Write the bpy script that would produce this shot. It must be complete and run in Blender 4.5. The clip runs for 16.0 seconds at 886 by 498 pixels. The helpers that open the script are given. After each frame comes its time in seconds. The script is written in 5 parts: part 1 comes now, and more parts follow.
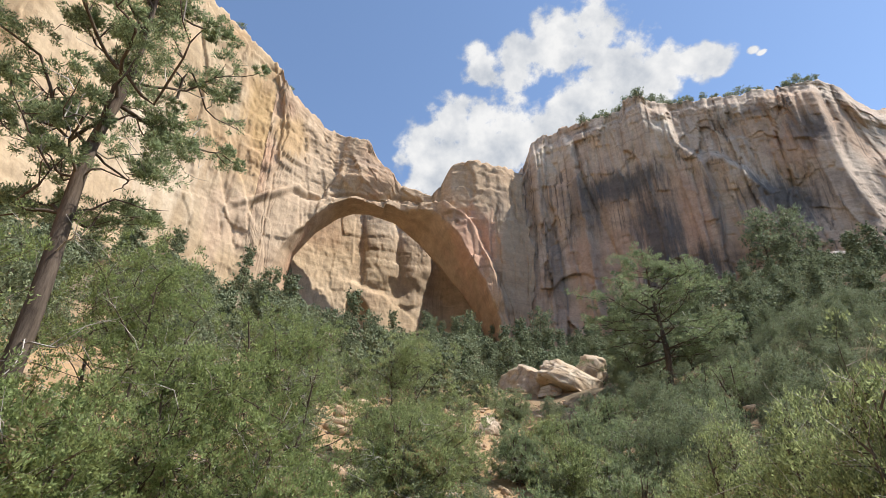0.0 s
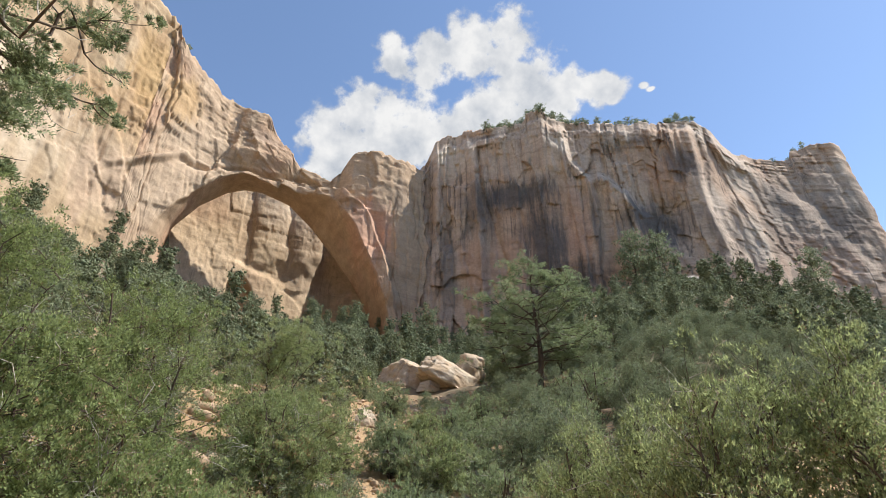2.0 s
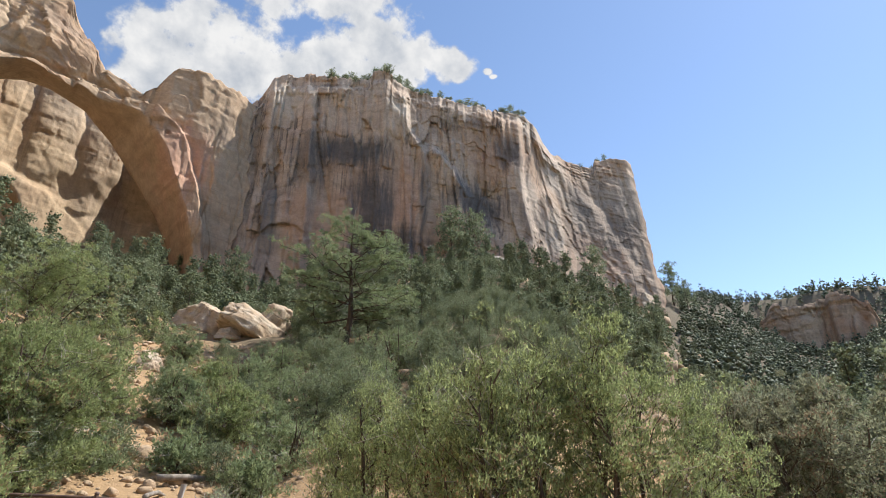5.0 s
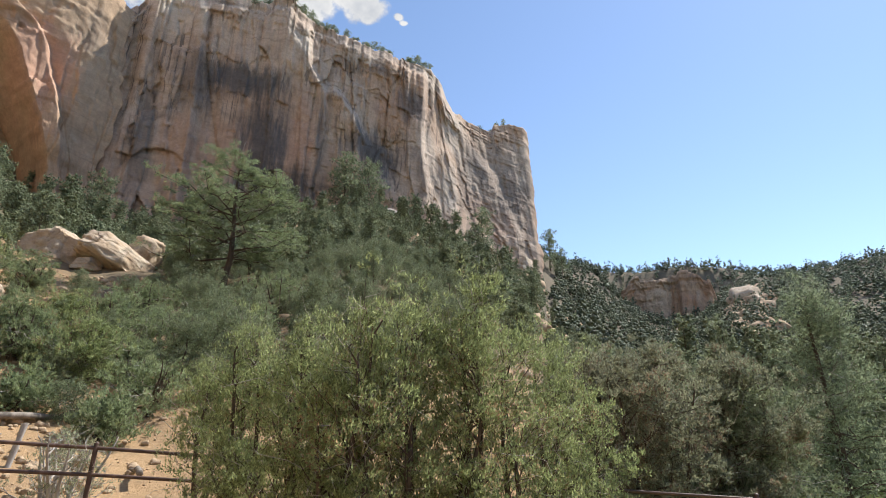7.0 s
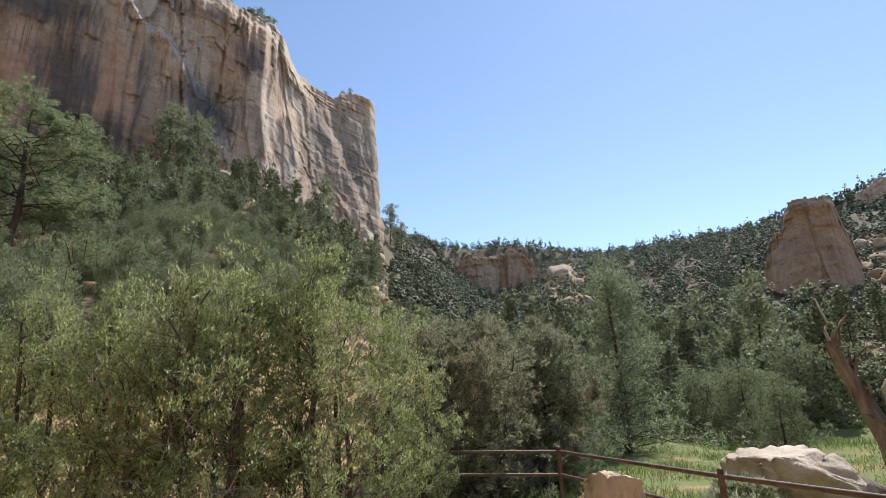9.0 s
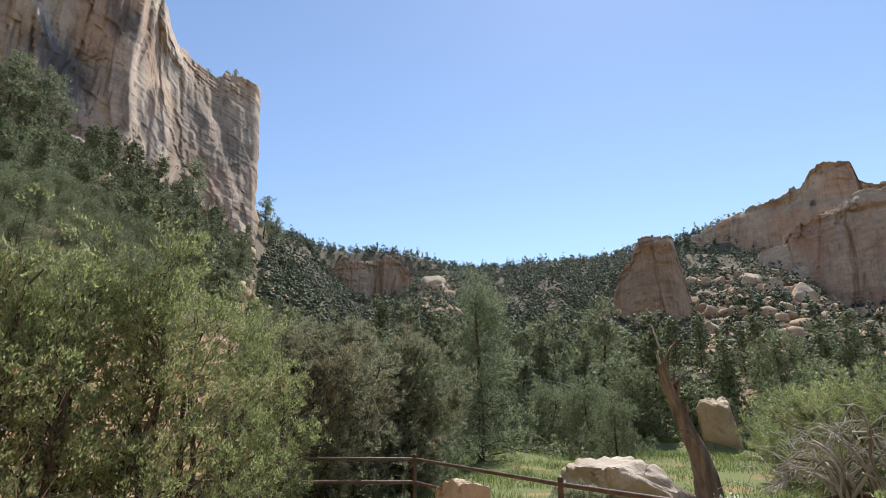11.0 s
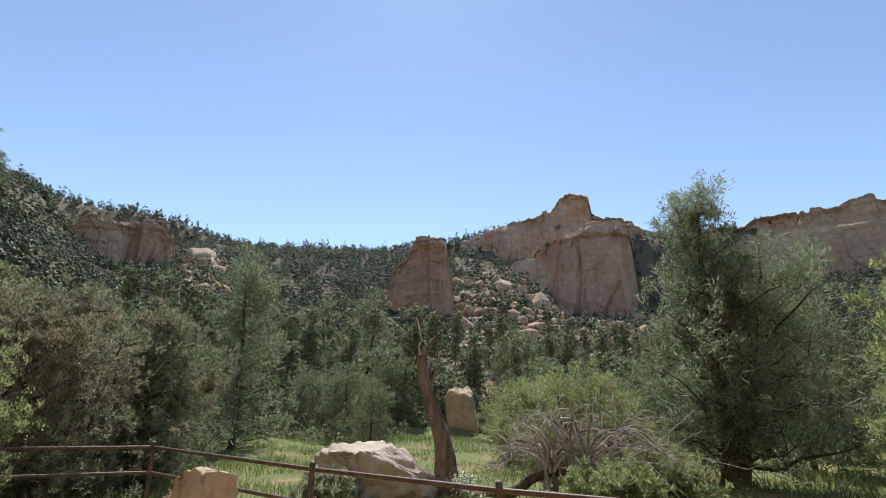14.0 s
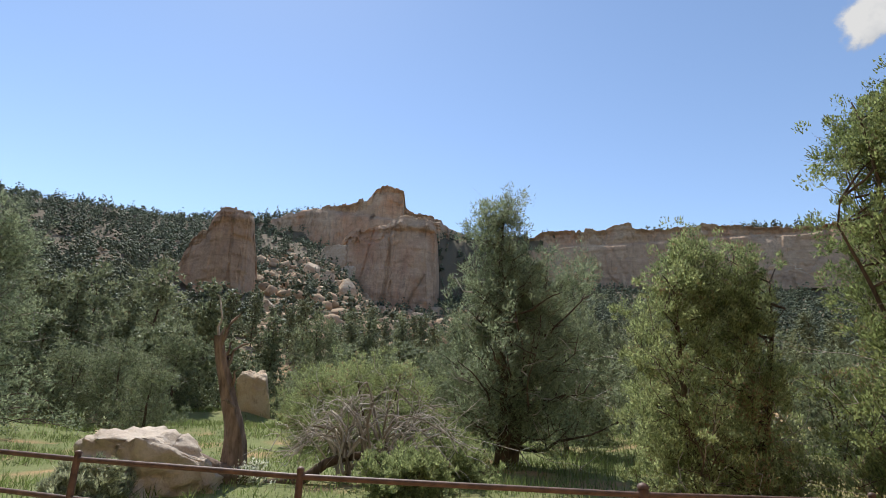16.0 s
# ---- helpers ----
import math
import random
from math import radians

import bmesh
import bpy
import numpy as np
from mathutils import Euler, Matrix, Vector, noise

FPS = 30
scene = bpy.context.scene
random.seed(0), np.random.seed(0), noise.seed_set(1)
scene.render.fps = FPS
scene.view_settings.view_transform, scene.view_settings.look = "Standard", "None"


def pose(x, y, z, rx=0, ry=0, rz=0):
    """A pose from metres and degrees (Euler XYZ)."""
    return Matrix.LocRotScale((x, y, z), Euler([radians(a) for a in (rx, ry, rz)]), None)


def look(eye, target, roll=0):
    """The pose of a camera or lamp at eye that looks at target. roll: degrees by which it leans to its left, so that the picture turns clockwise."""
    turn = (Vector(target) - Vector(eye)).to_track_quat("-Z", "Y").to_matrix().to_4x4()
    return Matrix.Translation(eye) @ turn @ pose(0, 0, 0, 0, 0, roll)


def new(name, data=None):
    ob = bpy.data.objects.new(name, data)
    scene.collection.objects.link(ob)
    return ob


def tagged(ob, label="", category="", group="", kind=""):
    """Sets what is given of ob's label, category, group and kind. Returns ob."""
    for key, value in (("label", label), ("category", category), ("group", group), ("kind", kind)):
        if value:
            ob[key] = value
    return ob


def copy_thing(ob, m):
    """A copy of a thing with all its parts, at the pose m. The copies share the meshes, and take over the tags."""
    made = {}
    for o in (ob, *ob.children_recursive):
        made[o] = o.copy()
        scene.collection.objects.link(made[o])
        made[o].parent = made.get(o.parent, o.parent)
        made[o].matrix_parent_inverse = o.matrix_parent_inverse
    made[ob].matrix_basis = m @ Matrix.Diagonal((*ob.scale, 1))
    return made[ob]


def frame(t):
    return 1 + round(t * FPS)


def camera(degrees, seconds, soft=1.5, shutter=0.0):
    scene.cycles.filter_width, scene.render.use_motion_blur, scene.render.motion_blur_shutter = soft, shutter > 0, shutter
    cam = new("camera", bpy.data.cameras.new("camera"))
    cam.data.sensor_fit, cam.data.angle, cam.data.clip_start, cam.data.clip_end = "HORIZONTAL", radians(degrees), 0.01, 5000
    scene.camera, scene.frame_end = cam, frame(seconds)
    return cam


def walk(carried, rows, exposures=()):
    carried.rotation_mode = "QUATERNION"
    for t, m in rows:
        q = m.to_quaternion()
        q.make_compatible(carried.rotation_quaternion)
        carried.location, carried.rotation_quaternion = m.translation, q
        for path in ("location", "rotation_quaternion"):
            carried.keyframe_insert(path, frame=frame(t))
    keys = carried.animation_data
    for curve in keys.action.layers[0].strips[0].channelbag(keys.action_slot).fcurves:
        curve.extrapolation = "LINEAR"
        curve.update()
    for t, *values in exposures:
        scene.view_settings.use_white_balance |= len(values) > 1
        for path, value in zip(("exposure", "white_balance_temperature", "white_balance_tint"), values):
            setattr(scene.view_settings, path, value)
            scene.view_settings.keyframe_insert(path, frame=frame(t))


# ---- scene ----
# ---- camera ----
cam = camera(78.6, 16.0, soft=0.5)
PATH = [
    (0.0, 0.00, 0.00, 1.62, 119.00, -0.44, -0.24),
    (0.5, 0.00, 0.00, 1.62, 119.06, -0.59, -2.60),
    (1.0, 0.00, 0.00, 1.62, 119.12, -0.74, -4.99),
    (1.5, 0.00, 0.00, 1.62, 118.89, -0.66, -8.57),
    (2.0, 0.00, 0.00, 1.62, 118.38, -0.29, -12.88),
    (2.5, 0.00, 0.00, 1.62, 117.75, 0.05, -16.91),
    (3.0, 0.00, 0.00, 1.62, 117.19, 0.73, -20.52),
    (3.5, 0.00, 0.00, 1.62, 116.63, 0.71, -23.77),
    (6.0, 0.00, 0.00, 1.62, 111.44, -0.40, -39.73),
    (6.5, 0.00, 0.00, 1.62, 109.97, -0.49, -42.88),
    (7.0, 0.00, 0.00, 1.62, 109.16, -0.93, -46.04),
    (7.5, 0.00, 0.00, 1.62, 108.58, -1.20, -48.94),
    (8.0, 0.00, 0.00, 1.62, 107.62, -0.29, -53.68),
    (8.5, 0.00, 0.00, 1.62, 106.73, 1.18, -58.82),
    (9.0, 0.00, 0.00, 1.62, 106.16, 1.66, -62.77),
    (11.5, 0.00, 0.00, 1.62, 106.75, -0.58, -81.04),
    (12.0, 0.00, 0.00, 1.62, 106.55, -0.68, -85.89),
    (12.5, 0.00, 0.00, 1.62, 106.12, -0.74, -90.51),
    (13.0, 0.00, 0.00, 1.62, 105.87, -1.03, -94.18),
    (13.5, 0.00, 0.00, 1.62, 105.70, -1.25, -97.39),
    (14.0, 0.00, 0.00, 1.62, 105.54, -1.13, -100.68),
    (14.5, 0.00, 0.00, 1.62, 104.57, -1.28, -104.46),
    (15.0, 0.01, 0.03, 1.62, 102.80, -2.24, -109.73),
    (15.5, 0.03, 0.07, 1.62, 103.54, -2.65, -115.66),
    (16.0, 0.06, 0.14, 1.62, 104.78, -2.45, -121.52),
]
walk(cam, [(t, pose(x, y, z, rx, ry, rz)) for t, x, y, z, rx, ry, rz in PATH],
     [(0.0, 0.70), (3.5, 0.66), (7.0, 0.66), (9.0, 0.58), (12.5, 0.42), (16.0, 0.40)])

# ---- sky, sun, exposure ----
SUN_AZ, SUN_EL = 97.0, 55.0
world = bpy.data.worlds.new("sky")
scene.world = world
world.use_nodes = True
wn, wl = world.node_tree.nodes, world.node_tree.links
sky = wn.new("ShaderNodeTexSky")
sky.sky_type = "NISHITA"
sky.sun_disc = False
sky.sun_elevation, sky.sun_rotation = radians(SUN_EL), radians(SUN_AZ)
sky.altitude, sky.air_density, sky.dust_density, sky.ozone_density = 2000, 1.1, 0.4, 0.5
wl.new(sky.outputs[0], wn["Background"].inputs[0])
wn["Background"].inputs[1].default_value = 0.143
sun_dir = Vector((math.sin(radians(SUN_AZ)) * math.cos(radians(SUN_EL)), math.cos(radians(SUN_AZ)) * math.cos(radians(SUN_EL)), math.sin(radians(SUN_EL))))
sun_data = bpy.data.lights.new("sun", "SUN")
sun_data.energy, sun_data.angle, sun_data.color = 4.4, radians(0.53), (1.0, 0.965, 0.91)
sun = new("sun", sun_data)
sun.matrix_world = look(sun_dir * 400, (0, 0, 0))


# ---- material tools ----
class Mat:
    """A node material under construction."""

    def __init__(self, name, rough=0.9, spec=0.25):
        self.m = bpy.data.materials.new(name)
        self.m.use_nodes = True
        self.n, self.l = self.m.node_tree.nodes, self.m.node_tree.links
        self.b = self.n["Principled BSDF"]
        self.b.inputs["Roughness"].default_value = rough
        self.b.inputs["Specular IOR Level"].default_value = spec
        self.co = self.n.new("ShaderNodeTexCoord").outputs["Object"]

    def link(self, a, b):
        self.l.new(a, b)

    def mapping(self, scale, loc=(0, 0, 0)):
        k = self.n.new("ShaderNodeMapping")
        k.inputs["Scale"].default_value, k.inputs["Location"].default_value = scale, loc
        self.link(self.co, k.inputs[0])
        return k.outputs[0]

    def noise(self, scale, size=1.0, detail=4.0, rough=0.55, distort=0.0, loc=(0, 0, 0)):
        k = self.n.new("ShaderNodeTexNoise")
        k.inputs["Scale"].default_value, k.inputs["Detail"].default_value = size, detail
        k.inputs["Roughness"].default_value, k.inputs["Distortion"].default_value = rough, distort
        self.link(self.mapping(scale, loc), k.inputs["Vector"])
        return k.outputs["Fac"]

    def ramp(self, fac, stops):
        k = self.n.new("ShaderNodeValToRGB")
        e = k.color_ramp.elements
        while len(e) < len(stops):
            e.new(0.5)
        for el, (p, c) in zip(e, stops):
            el.position = p
            el.color = (*c, 1) if len(c) == 3 else c
        self.link(fac, k.inputs[0])
        return k.outputs[0]

    def step(self, fac, a, b):
        k = self.n.new("ShaderNodeMapRange")
        k.interpolation_type = "SMOOTHSTEP"
        k.inputs["From Min"].default_value, k.inputs["From Max"].default_value = a, b
        self.link(fac, k.inputs[0])
        return k.outputs[0]

    def math(self, op, a, b):
        k = self.n.new("ShaderNodeMath")
        k.operation = op
        for i, v in enumerate((a, b)):
            if isinstance(v, (int, float)):
                k.inputs[i].default_value = v
            else:
                self.link(v, k.inputs[i])
        return k.outputs[0]

    def mix(self, fac, a, b, kind="MIX"):
        k = self.n.new("ShaderNodeMixRGB")
        k.blend_type = kind
        for i, v in enumerate((fac, a, b)):
            if isinstance(v, (int, float)):
                k.inputs[i].default_value = v
            elif isinstance(v, tuple):
                k.inputs[i].default_value = (*v, 1)
            else:
                self.link(v, k.inputs[i])
        return k.outputs[0]

    def bump(self, fac, strength, dist):
        k = self.n.new("ShaderNodeBump")
        k.inputs["Strength"].default_value, k.inputs["Distance"].default_value = strength, dist
        self.link(fac, k.inputs["Height"])
        self.link(k.outputs[0], self.b.inputs["Normal"])

    def axis(self, i):
        k = self.n.new("ShaderNodeSeparateXYZ")
        self.link(self.co, k.inputs[0])
        return k.outputs[i]

    def random(self, what="island"):
        if what == "island":
            return self.n.new("ShaderNodeNewGeometry").outputs["Random Per Island"]
        return self.n.new("ShaderNodeObjectInfo").outputs["Random"]

    def done(self, colour):
        self.link(colour, self.b.inputs["Base Color"])
        return self.m


def sandstone(name, pale, tan, warm, dark, varnish, streak, ledge, low=None, stains_and_shade=(), relief_depth=0.3):
    """Bedded sandstone: large blotches, bedding lines, vertical dark streaks and patches of desert varnish. Some of the
    local tints are painted shade.
    """
    k = Mat(name, 0.93, 0.15)
    big = k.noise((0.045, 0.045, 0.05), detail=4.0, distort=0.6)
    mid = k.noise((0.35, 0.35, 0.55), detail=5.0)
    fine = k.noise((1.9, 1.9, 2.1), detail=7.0, rough=0.68, distort=0.4)
    col = k.mix(k.step(big, 0.38, 0.62), pale, tan)
    warmth = k.step(k.noise((0.06, 0.06, 0.035), detail=3.0, loc=(31, 7, 3)), 0.47, 0.66)
    if low:
        warmth = k.math("MAXIMUM", warmth, k.math("MULTIPLY", k.step(k.axis(2), low[1], low[0]), 0.75))
    col = k.mix(warmth, col, warm)
    bed = k.noise((0.05, 0.05, 1.3), detail=5.0, rough=0.7, distort=0.25)
    col = k.mix(k.math("MULTIPLY", k.step(bed, 0.52, 0.72), ledge), col, dark)
    thin = k.noise((1.3, 1.3, 0.03), detail=5.0, rough=0.6)
    wide = k.noise((0.12, 0.12, 0.03), detail=4.0, rough=0.6, distort=0.5, loc=(5, 3, 11))
    st = k.math("MULTIPLY", k.step(thin, 0.5, 0.66), k.step(wide, 0.38, 0.6))
    col = k.mix(k.math("MULTIPLY", st, streak), col, dark)
    col = k.mix(k.math("MULTIPLY", k.step(k.noise((0.7, 0.7, 0.03), detail=4.0, loc=(9, 1, 2)), 0.56, 0.7), 0.22 * streak), col, pale)
    var = k.step(k.noise((0.07, 0.07, 0.045), detail=6.0, rough=0.62, distort=0.8, loc=(17, 4, 9)), 0.56, 0.64)
    col = k.mix(k.math("MULTIPLY", var, varnish), col, dark)
    # local tints: rock stains, and shade painted into a few recesses
    for tint, amount, az, el, d, wide, high in stains_and_shade:
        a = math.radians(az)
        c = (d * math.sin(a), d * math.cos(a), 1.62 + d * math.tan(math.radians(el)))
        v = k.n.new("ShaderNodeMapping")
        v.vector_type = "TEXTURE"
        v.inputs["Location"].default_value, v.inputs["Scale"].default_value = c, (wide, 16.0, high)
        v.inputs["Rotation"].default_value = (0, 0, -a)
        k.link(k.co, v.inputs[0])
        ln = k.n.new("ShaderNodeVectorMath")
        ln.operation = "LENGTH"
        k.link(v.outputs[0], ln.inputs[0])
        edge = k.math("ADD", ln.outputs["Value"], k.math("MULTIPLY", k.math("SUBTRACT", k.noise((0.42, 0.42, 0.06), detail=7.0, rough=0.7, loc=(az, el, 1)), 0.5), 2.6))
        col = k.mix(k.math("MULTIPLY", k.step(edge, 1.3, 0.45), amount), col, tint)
    col = k.mix(0.75, col, k.mix(1.0, col, k.ramp(mid, [(0.25, (0.72, 0.7, 0.68)), (0.75, (1.16, 1.15, 1.13))]), "MULTIPLY"))
    col = k.mix(0.8, col, k.mix(1.0, col, k.ramp(fine, [(0.3, (0.8, 0.79, 0.78)), (0.7, (1.12, 1.12, 1.12))]), "MULTIPLY"))
    k.bump(k.math("ADD", k.math("MULTIPLY", fine, 0.45), k.math("MULTIPLY", bed, 0.6 * ledge)), 0.8, relief_depth)
    return k.done(col)


def rock_mat(name, pale, tan, dark):
    k = Mat(name, 0.92, 0.2)
    col = k.mix(k.step(k.noise((1.2, 1.2, 1.2), detail=5.0), 0.35, 0.65), pale, tan)
    col = k.mix(k.math("MULTIPLY", k.step(k.noise((3.0, 3.0, 2.0), detail=6.0, rough=0.7, loc=(4, 4, 4)), 0.55, 0.7), 0.7), col, dark)
    col = k.mix(k.math("MULTIPLY", k.random("object"), 0.35), col, tan)
    fine = k.noise((14.0, 14.0, 14.0), detail=5.0, rough=0.7)
    col = k.mix(0.6, col, k.mix(1.0, col, k.ramp(fine, [(0.3, (0.75, 0.75, 0.75)), (0.7, (1.15, 1.15, 1.15))]), "MULTIPLY"))
    k.bump(k.math("ADD", fine, k.noise((4.0, 4.0, 4.0), detail=5.0)), 0.7, 0.05)
    return k.done(col)


def leaf_mat(name, a, b, dry, dry_part, clump=1.1, thin=0.5):
    """Foliage: every blade has its own tint, and whole clumps drift towards the second or the dry colour."""
    k = Mat(name, 0.6, 0.2)
    r = k.random()
    w = k.n.new("ShaderNodeTexWhiteNoise")
    w.noise_dimensions = "1D"
    k.link(k.math("MULTIPLY", r, 57.3), w.inputs["W"])
    col = k.mix(r, a, b)
    patch = k.noise((clump, clump, clump), detail=2.0)
    col = k.mix(k.step(patch, 0.35, 0.65), col, k.mix(0.5, a, b))
    lim = k.math("ADD", dry_part - 0.25, k.math("MULTIPLY", k.step(k.noise((0.9, 0.9, 0.9), detail=2.0, loc=(8, 2, 5)), 0.45, 0.75), 0.5))
    col = k.mix(k.math("LESS_THAN", w.outputs[0], lim), col, dry)
    val = k.n.new("ShaderNodeHueSaturation")
    k.link(k.math("ADD", 0.5, k.math("MULTIPLY", w.outputs[0], 1.0)), val.inputs["Value"])
    k.link(col, val.inputs["Color"])
    col = val.outputs[0]
    tr = k.n.new("ShaderNodeBsdfTranslucent")
    k.link(col, tr.inputs[0])
    mx = k.n.new("ShaderNodeMixShader")
    mx.inputs[0].default_value = thin
    k.link(k.b.outputs[0], mx.inputs[1])
    k.link(tr.outputs[0], mx.inputs[2])
    k.link(mx.outputs[0], k.n["Material Output"].inputs[0])
    return k.done(col)


def bark_mat(name, a, b):
    k = Mat(name, 0.95, 0.1)
    f = k.noise((9.0, 9.0, 1.6), detail=5.0, rough=0.7)
    k.bump(f, 0.9, 0.03)
    return k.done(k.ramp(f, [(0.32, a), (0.68, b)]))


M_WALL = sandstone("pale_sandstone", (0.525, 0.405, 0.270), (0.48, 0.350, 0.215), (0.49, 0.325, 0.180), (0.26, 0.185, 0.125), 0.10, 0.30, 0.22, None, [
    ((0.50, 0.33, 0.155), 0.75, -23.5, 40, 90, 5, 9), ((0.64, 0.53, 0.40), 0.6, -33, 36, 76, 9, 12), ((0.60, 0.43, 0.31), 0.5, -25, 30, 86, 4, 8)], 0.14)
M_ARCH = sandstone("arch_sandstone", (0.545, 0.41, 0.283), (0.505, 0.362, 0.24), (0.51, 0.32, 0.207), (0.22, 0.165, 0.125), 0.14, 0.3, 0.35, None, [
    ((0.34, 0.26, 0.20), 0.5, -9.5, 37.3, 98, 5, 2.0), ((0.58, 0.35, 0.25), 0.7, 4.0, 30, 98, 5, 9), ((0.30, 0.24, 0.19), 0.5, 7.2, 33.5, 99, 2.4, 5), ((0.28, 0.22, 0.17), 0.45, -2.0, 33.6, 100, 6, 0.9), ((0.52, 0.34, 0.165), 0.7, -20.0, 38.5, 93, 4.5, 6)], 0.16)
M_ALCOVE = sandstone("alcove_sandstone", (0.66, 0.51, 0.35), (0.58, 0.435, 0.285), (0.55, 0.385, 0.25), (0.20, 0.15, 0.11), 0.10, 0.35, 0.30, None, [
    # first tint: shade of the right-hand recess, painted into the rock colour
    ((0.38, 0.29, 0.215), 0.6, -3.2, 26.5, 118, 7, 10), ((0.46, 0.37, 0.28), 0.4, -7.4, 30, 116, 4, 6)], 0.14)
DARK, RUST, PALE = (0.105, 0.105, 0.108), (0.56, 0.37, 0.265), (0.66, 0.56, 0.45)
M_CLIFF = sandstone("varnished_sandstone", (0.62, 0.495, 0.385), (0.52, 0.40, 0.305), (0.54, 0.37, 0.255), (0.125, 0.105, 0.095), 0.45, 0.8, 0.3, (38, 58), [
    ((0.40, 0.30, 0.225), 0.6, 51.0, 26.5, 138, 18, 17), (RUST, 0.75, 22, 27.8, 98, 6, 7), (RUST, 0.75, 28.6, 30.8, 98, 3.0, 9), (RUST, 0.6, 17.2, 26.5, 101, 5, 6), (RUST, 0.6, 39.4, 33.0, 108, 5, 6), (RUST, 0.5, 51.0, 22.0, 134, 7, 6), (RUST, 0.5, 9.5, 25, 101, 4, 8),
    # dark varnish, except at azimuth 37.6: painted shade of the hollow there
    (DARK, 0.85, 22.0, 33.9, 100, 8.6, 4.0), (DARK, 0.5, 17.0, 32.2, 102, 4.5, 7), (DARK, 0.85, 24.8, 28.6, 97, 4.4, 12), (DARK, 0.85, 27.0, 24.8, 97, 8.4, 5.5), (DARK, 0.55, 13.2, 26, 102, 2.0, 11), (DARK, 0.8, 37.6, 29.6, 103, 6.4, 6.0),
    (DARK, 0.55, 31.0, 29.6, 99, 1.0, 9), (DARK, 0.6, 41.2, 34.0, 108, 3.6, 5), (DARK, 0.45, 35.5, 37.0, 105, 6, 2.0), (DARK, 0.4, 49.4, 28, 132, 4.0, 6), (DARK, 0.35, 53.0, 25, 142, 4.2, 10),
    (PALE, 0.8, 14.2, 37.6, 103, 4.5, 5), (PALE, 0.75, 27.9, 38.6, 99, 2.2, 3.5), (PALE, 0.45, 35.0, 37.6, 105, 5, 2.4), (PALE, 0.5, 46.2, 24.5, 118, 2.5, 7)])
M_FAR = sandstone("far_sandstone", (0.56, 0.41, 0.285), (0.50, 0.35, 0.24), (0.50, 0.305, 0.195), (0.24, 0.175, 0.13), 0.25, 0.5, 0.4)
M_ROCK = rock_mat("tan_rock", (0.60, 0.50, 0.38), (0.50, 0.37, 0.25), (0.22, 0.17, 0.13))
M_PALE = rock_mat("pale_rock", (0.60, 0.52, 0.43), (0.47, 0.39, 0.31), (0.20, 0.165, 0.13))
M_GREY = rock_mat("grey_rock", (0.55, 0.50, 0.44), (0.42, 0.35, 0.28), (0.17, 0.15, 0.13))
M_STONE = rock_mat("ochre_stone", (0.52, 0.39, 0.26), (0.44, 0.31, 0.195), (0.24, 0.175, 0.12))
M_JUN = leaf_mat("juniper_green", (0.185, 0.247, 0.097), (0.312, 0.357, 0.150), (0.496, 0.401, 0.236), 0.14)
M_OLIVE = leaf_mat("juniper_olive", (0.227, 0.283, 0.125), (0.366, 0.405, 0.192), (0.54, 0.39, 0.23), 0.14, thin=0.54)
M_DRY = leaf_mat("juniper_dry", (0.198, 0.215, 0.139), (0.296, 0.295, 0.195), (0.40, 0.29, 0.20), 0.26)
M_PINE = leaf_mat("pine_green", (0.203, 0.252, 0.138), (0.302, 0.352, 0.182), (0.42, 0.36, 0.22), 0.06)
M_SAGE = leaf_mat("sage_green", (0.307, 0.342, 0.212), (0.425, 0.437, 0.295), (0.496, 0.413, 0.283), 0.2)
M_SLOPE = leaf_mat("slope_green", (0.172, 0.212, 0.125), (0.281, 0.311, 0.181), (0.30, 0.25, 0.15), 0.06, thin=0.36)
M_TALL = leaf_mat("tall_pine_green", (0.187, 0.240, 0.148), (0.307, 0.345, 0.206), (0.36, 0.31, 0.20), 0.05, thin=0.54)
M_WOODS = leaf_mat("woods_green", (0.132, 0.163, 0.108), (0.208, 0.234, 0.152), (0.200, 0.170, 0.110), 0.08, 0.08, 0.32)
M_GRASS = leaf_mat("grass_green", (0.130, 0.185, 0.058), (0.215, 0.255, 0.095), (0.36, 0.31, 0.18), 0.18, 0.6)
M_BARK = bark_mat("dark_bark", (0.060, 0.045, 0.035), (0.17, 0.13, 0.10))
M_GREYWOOD = bark_mat("grey_dead_wood", (0.30, 0.27, 0.24), (0.60, 0.56, 0.50))
M_LOG = bark_mat("weathered_log", (0.16, 0.135, 0.11), (0.36, 0.31, 0.26))
M_REDWOOD = bark_mat("weathered_brown_wood", (0.10, 0.078, 0.064), (0.31, 0.24, 0.195))


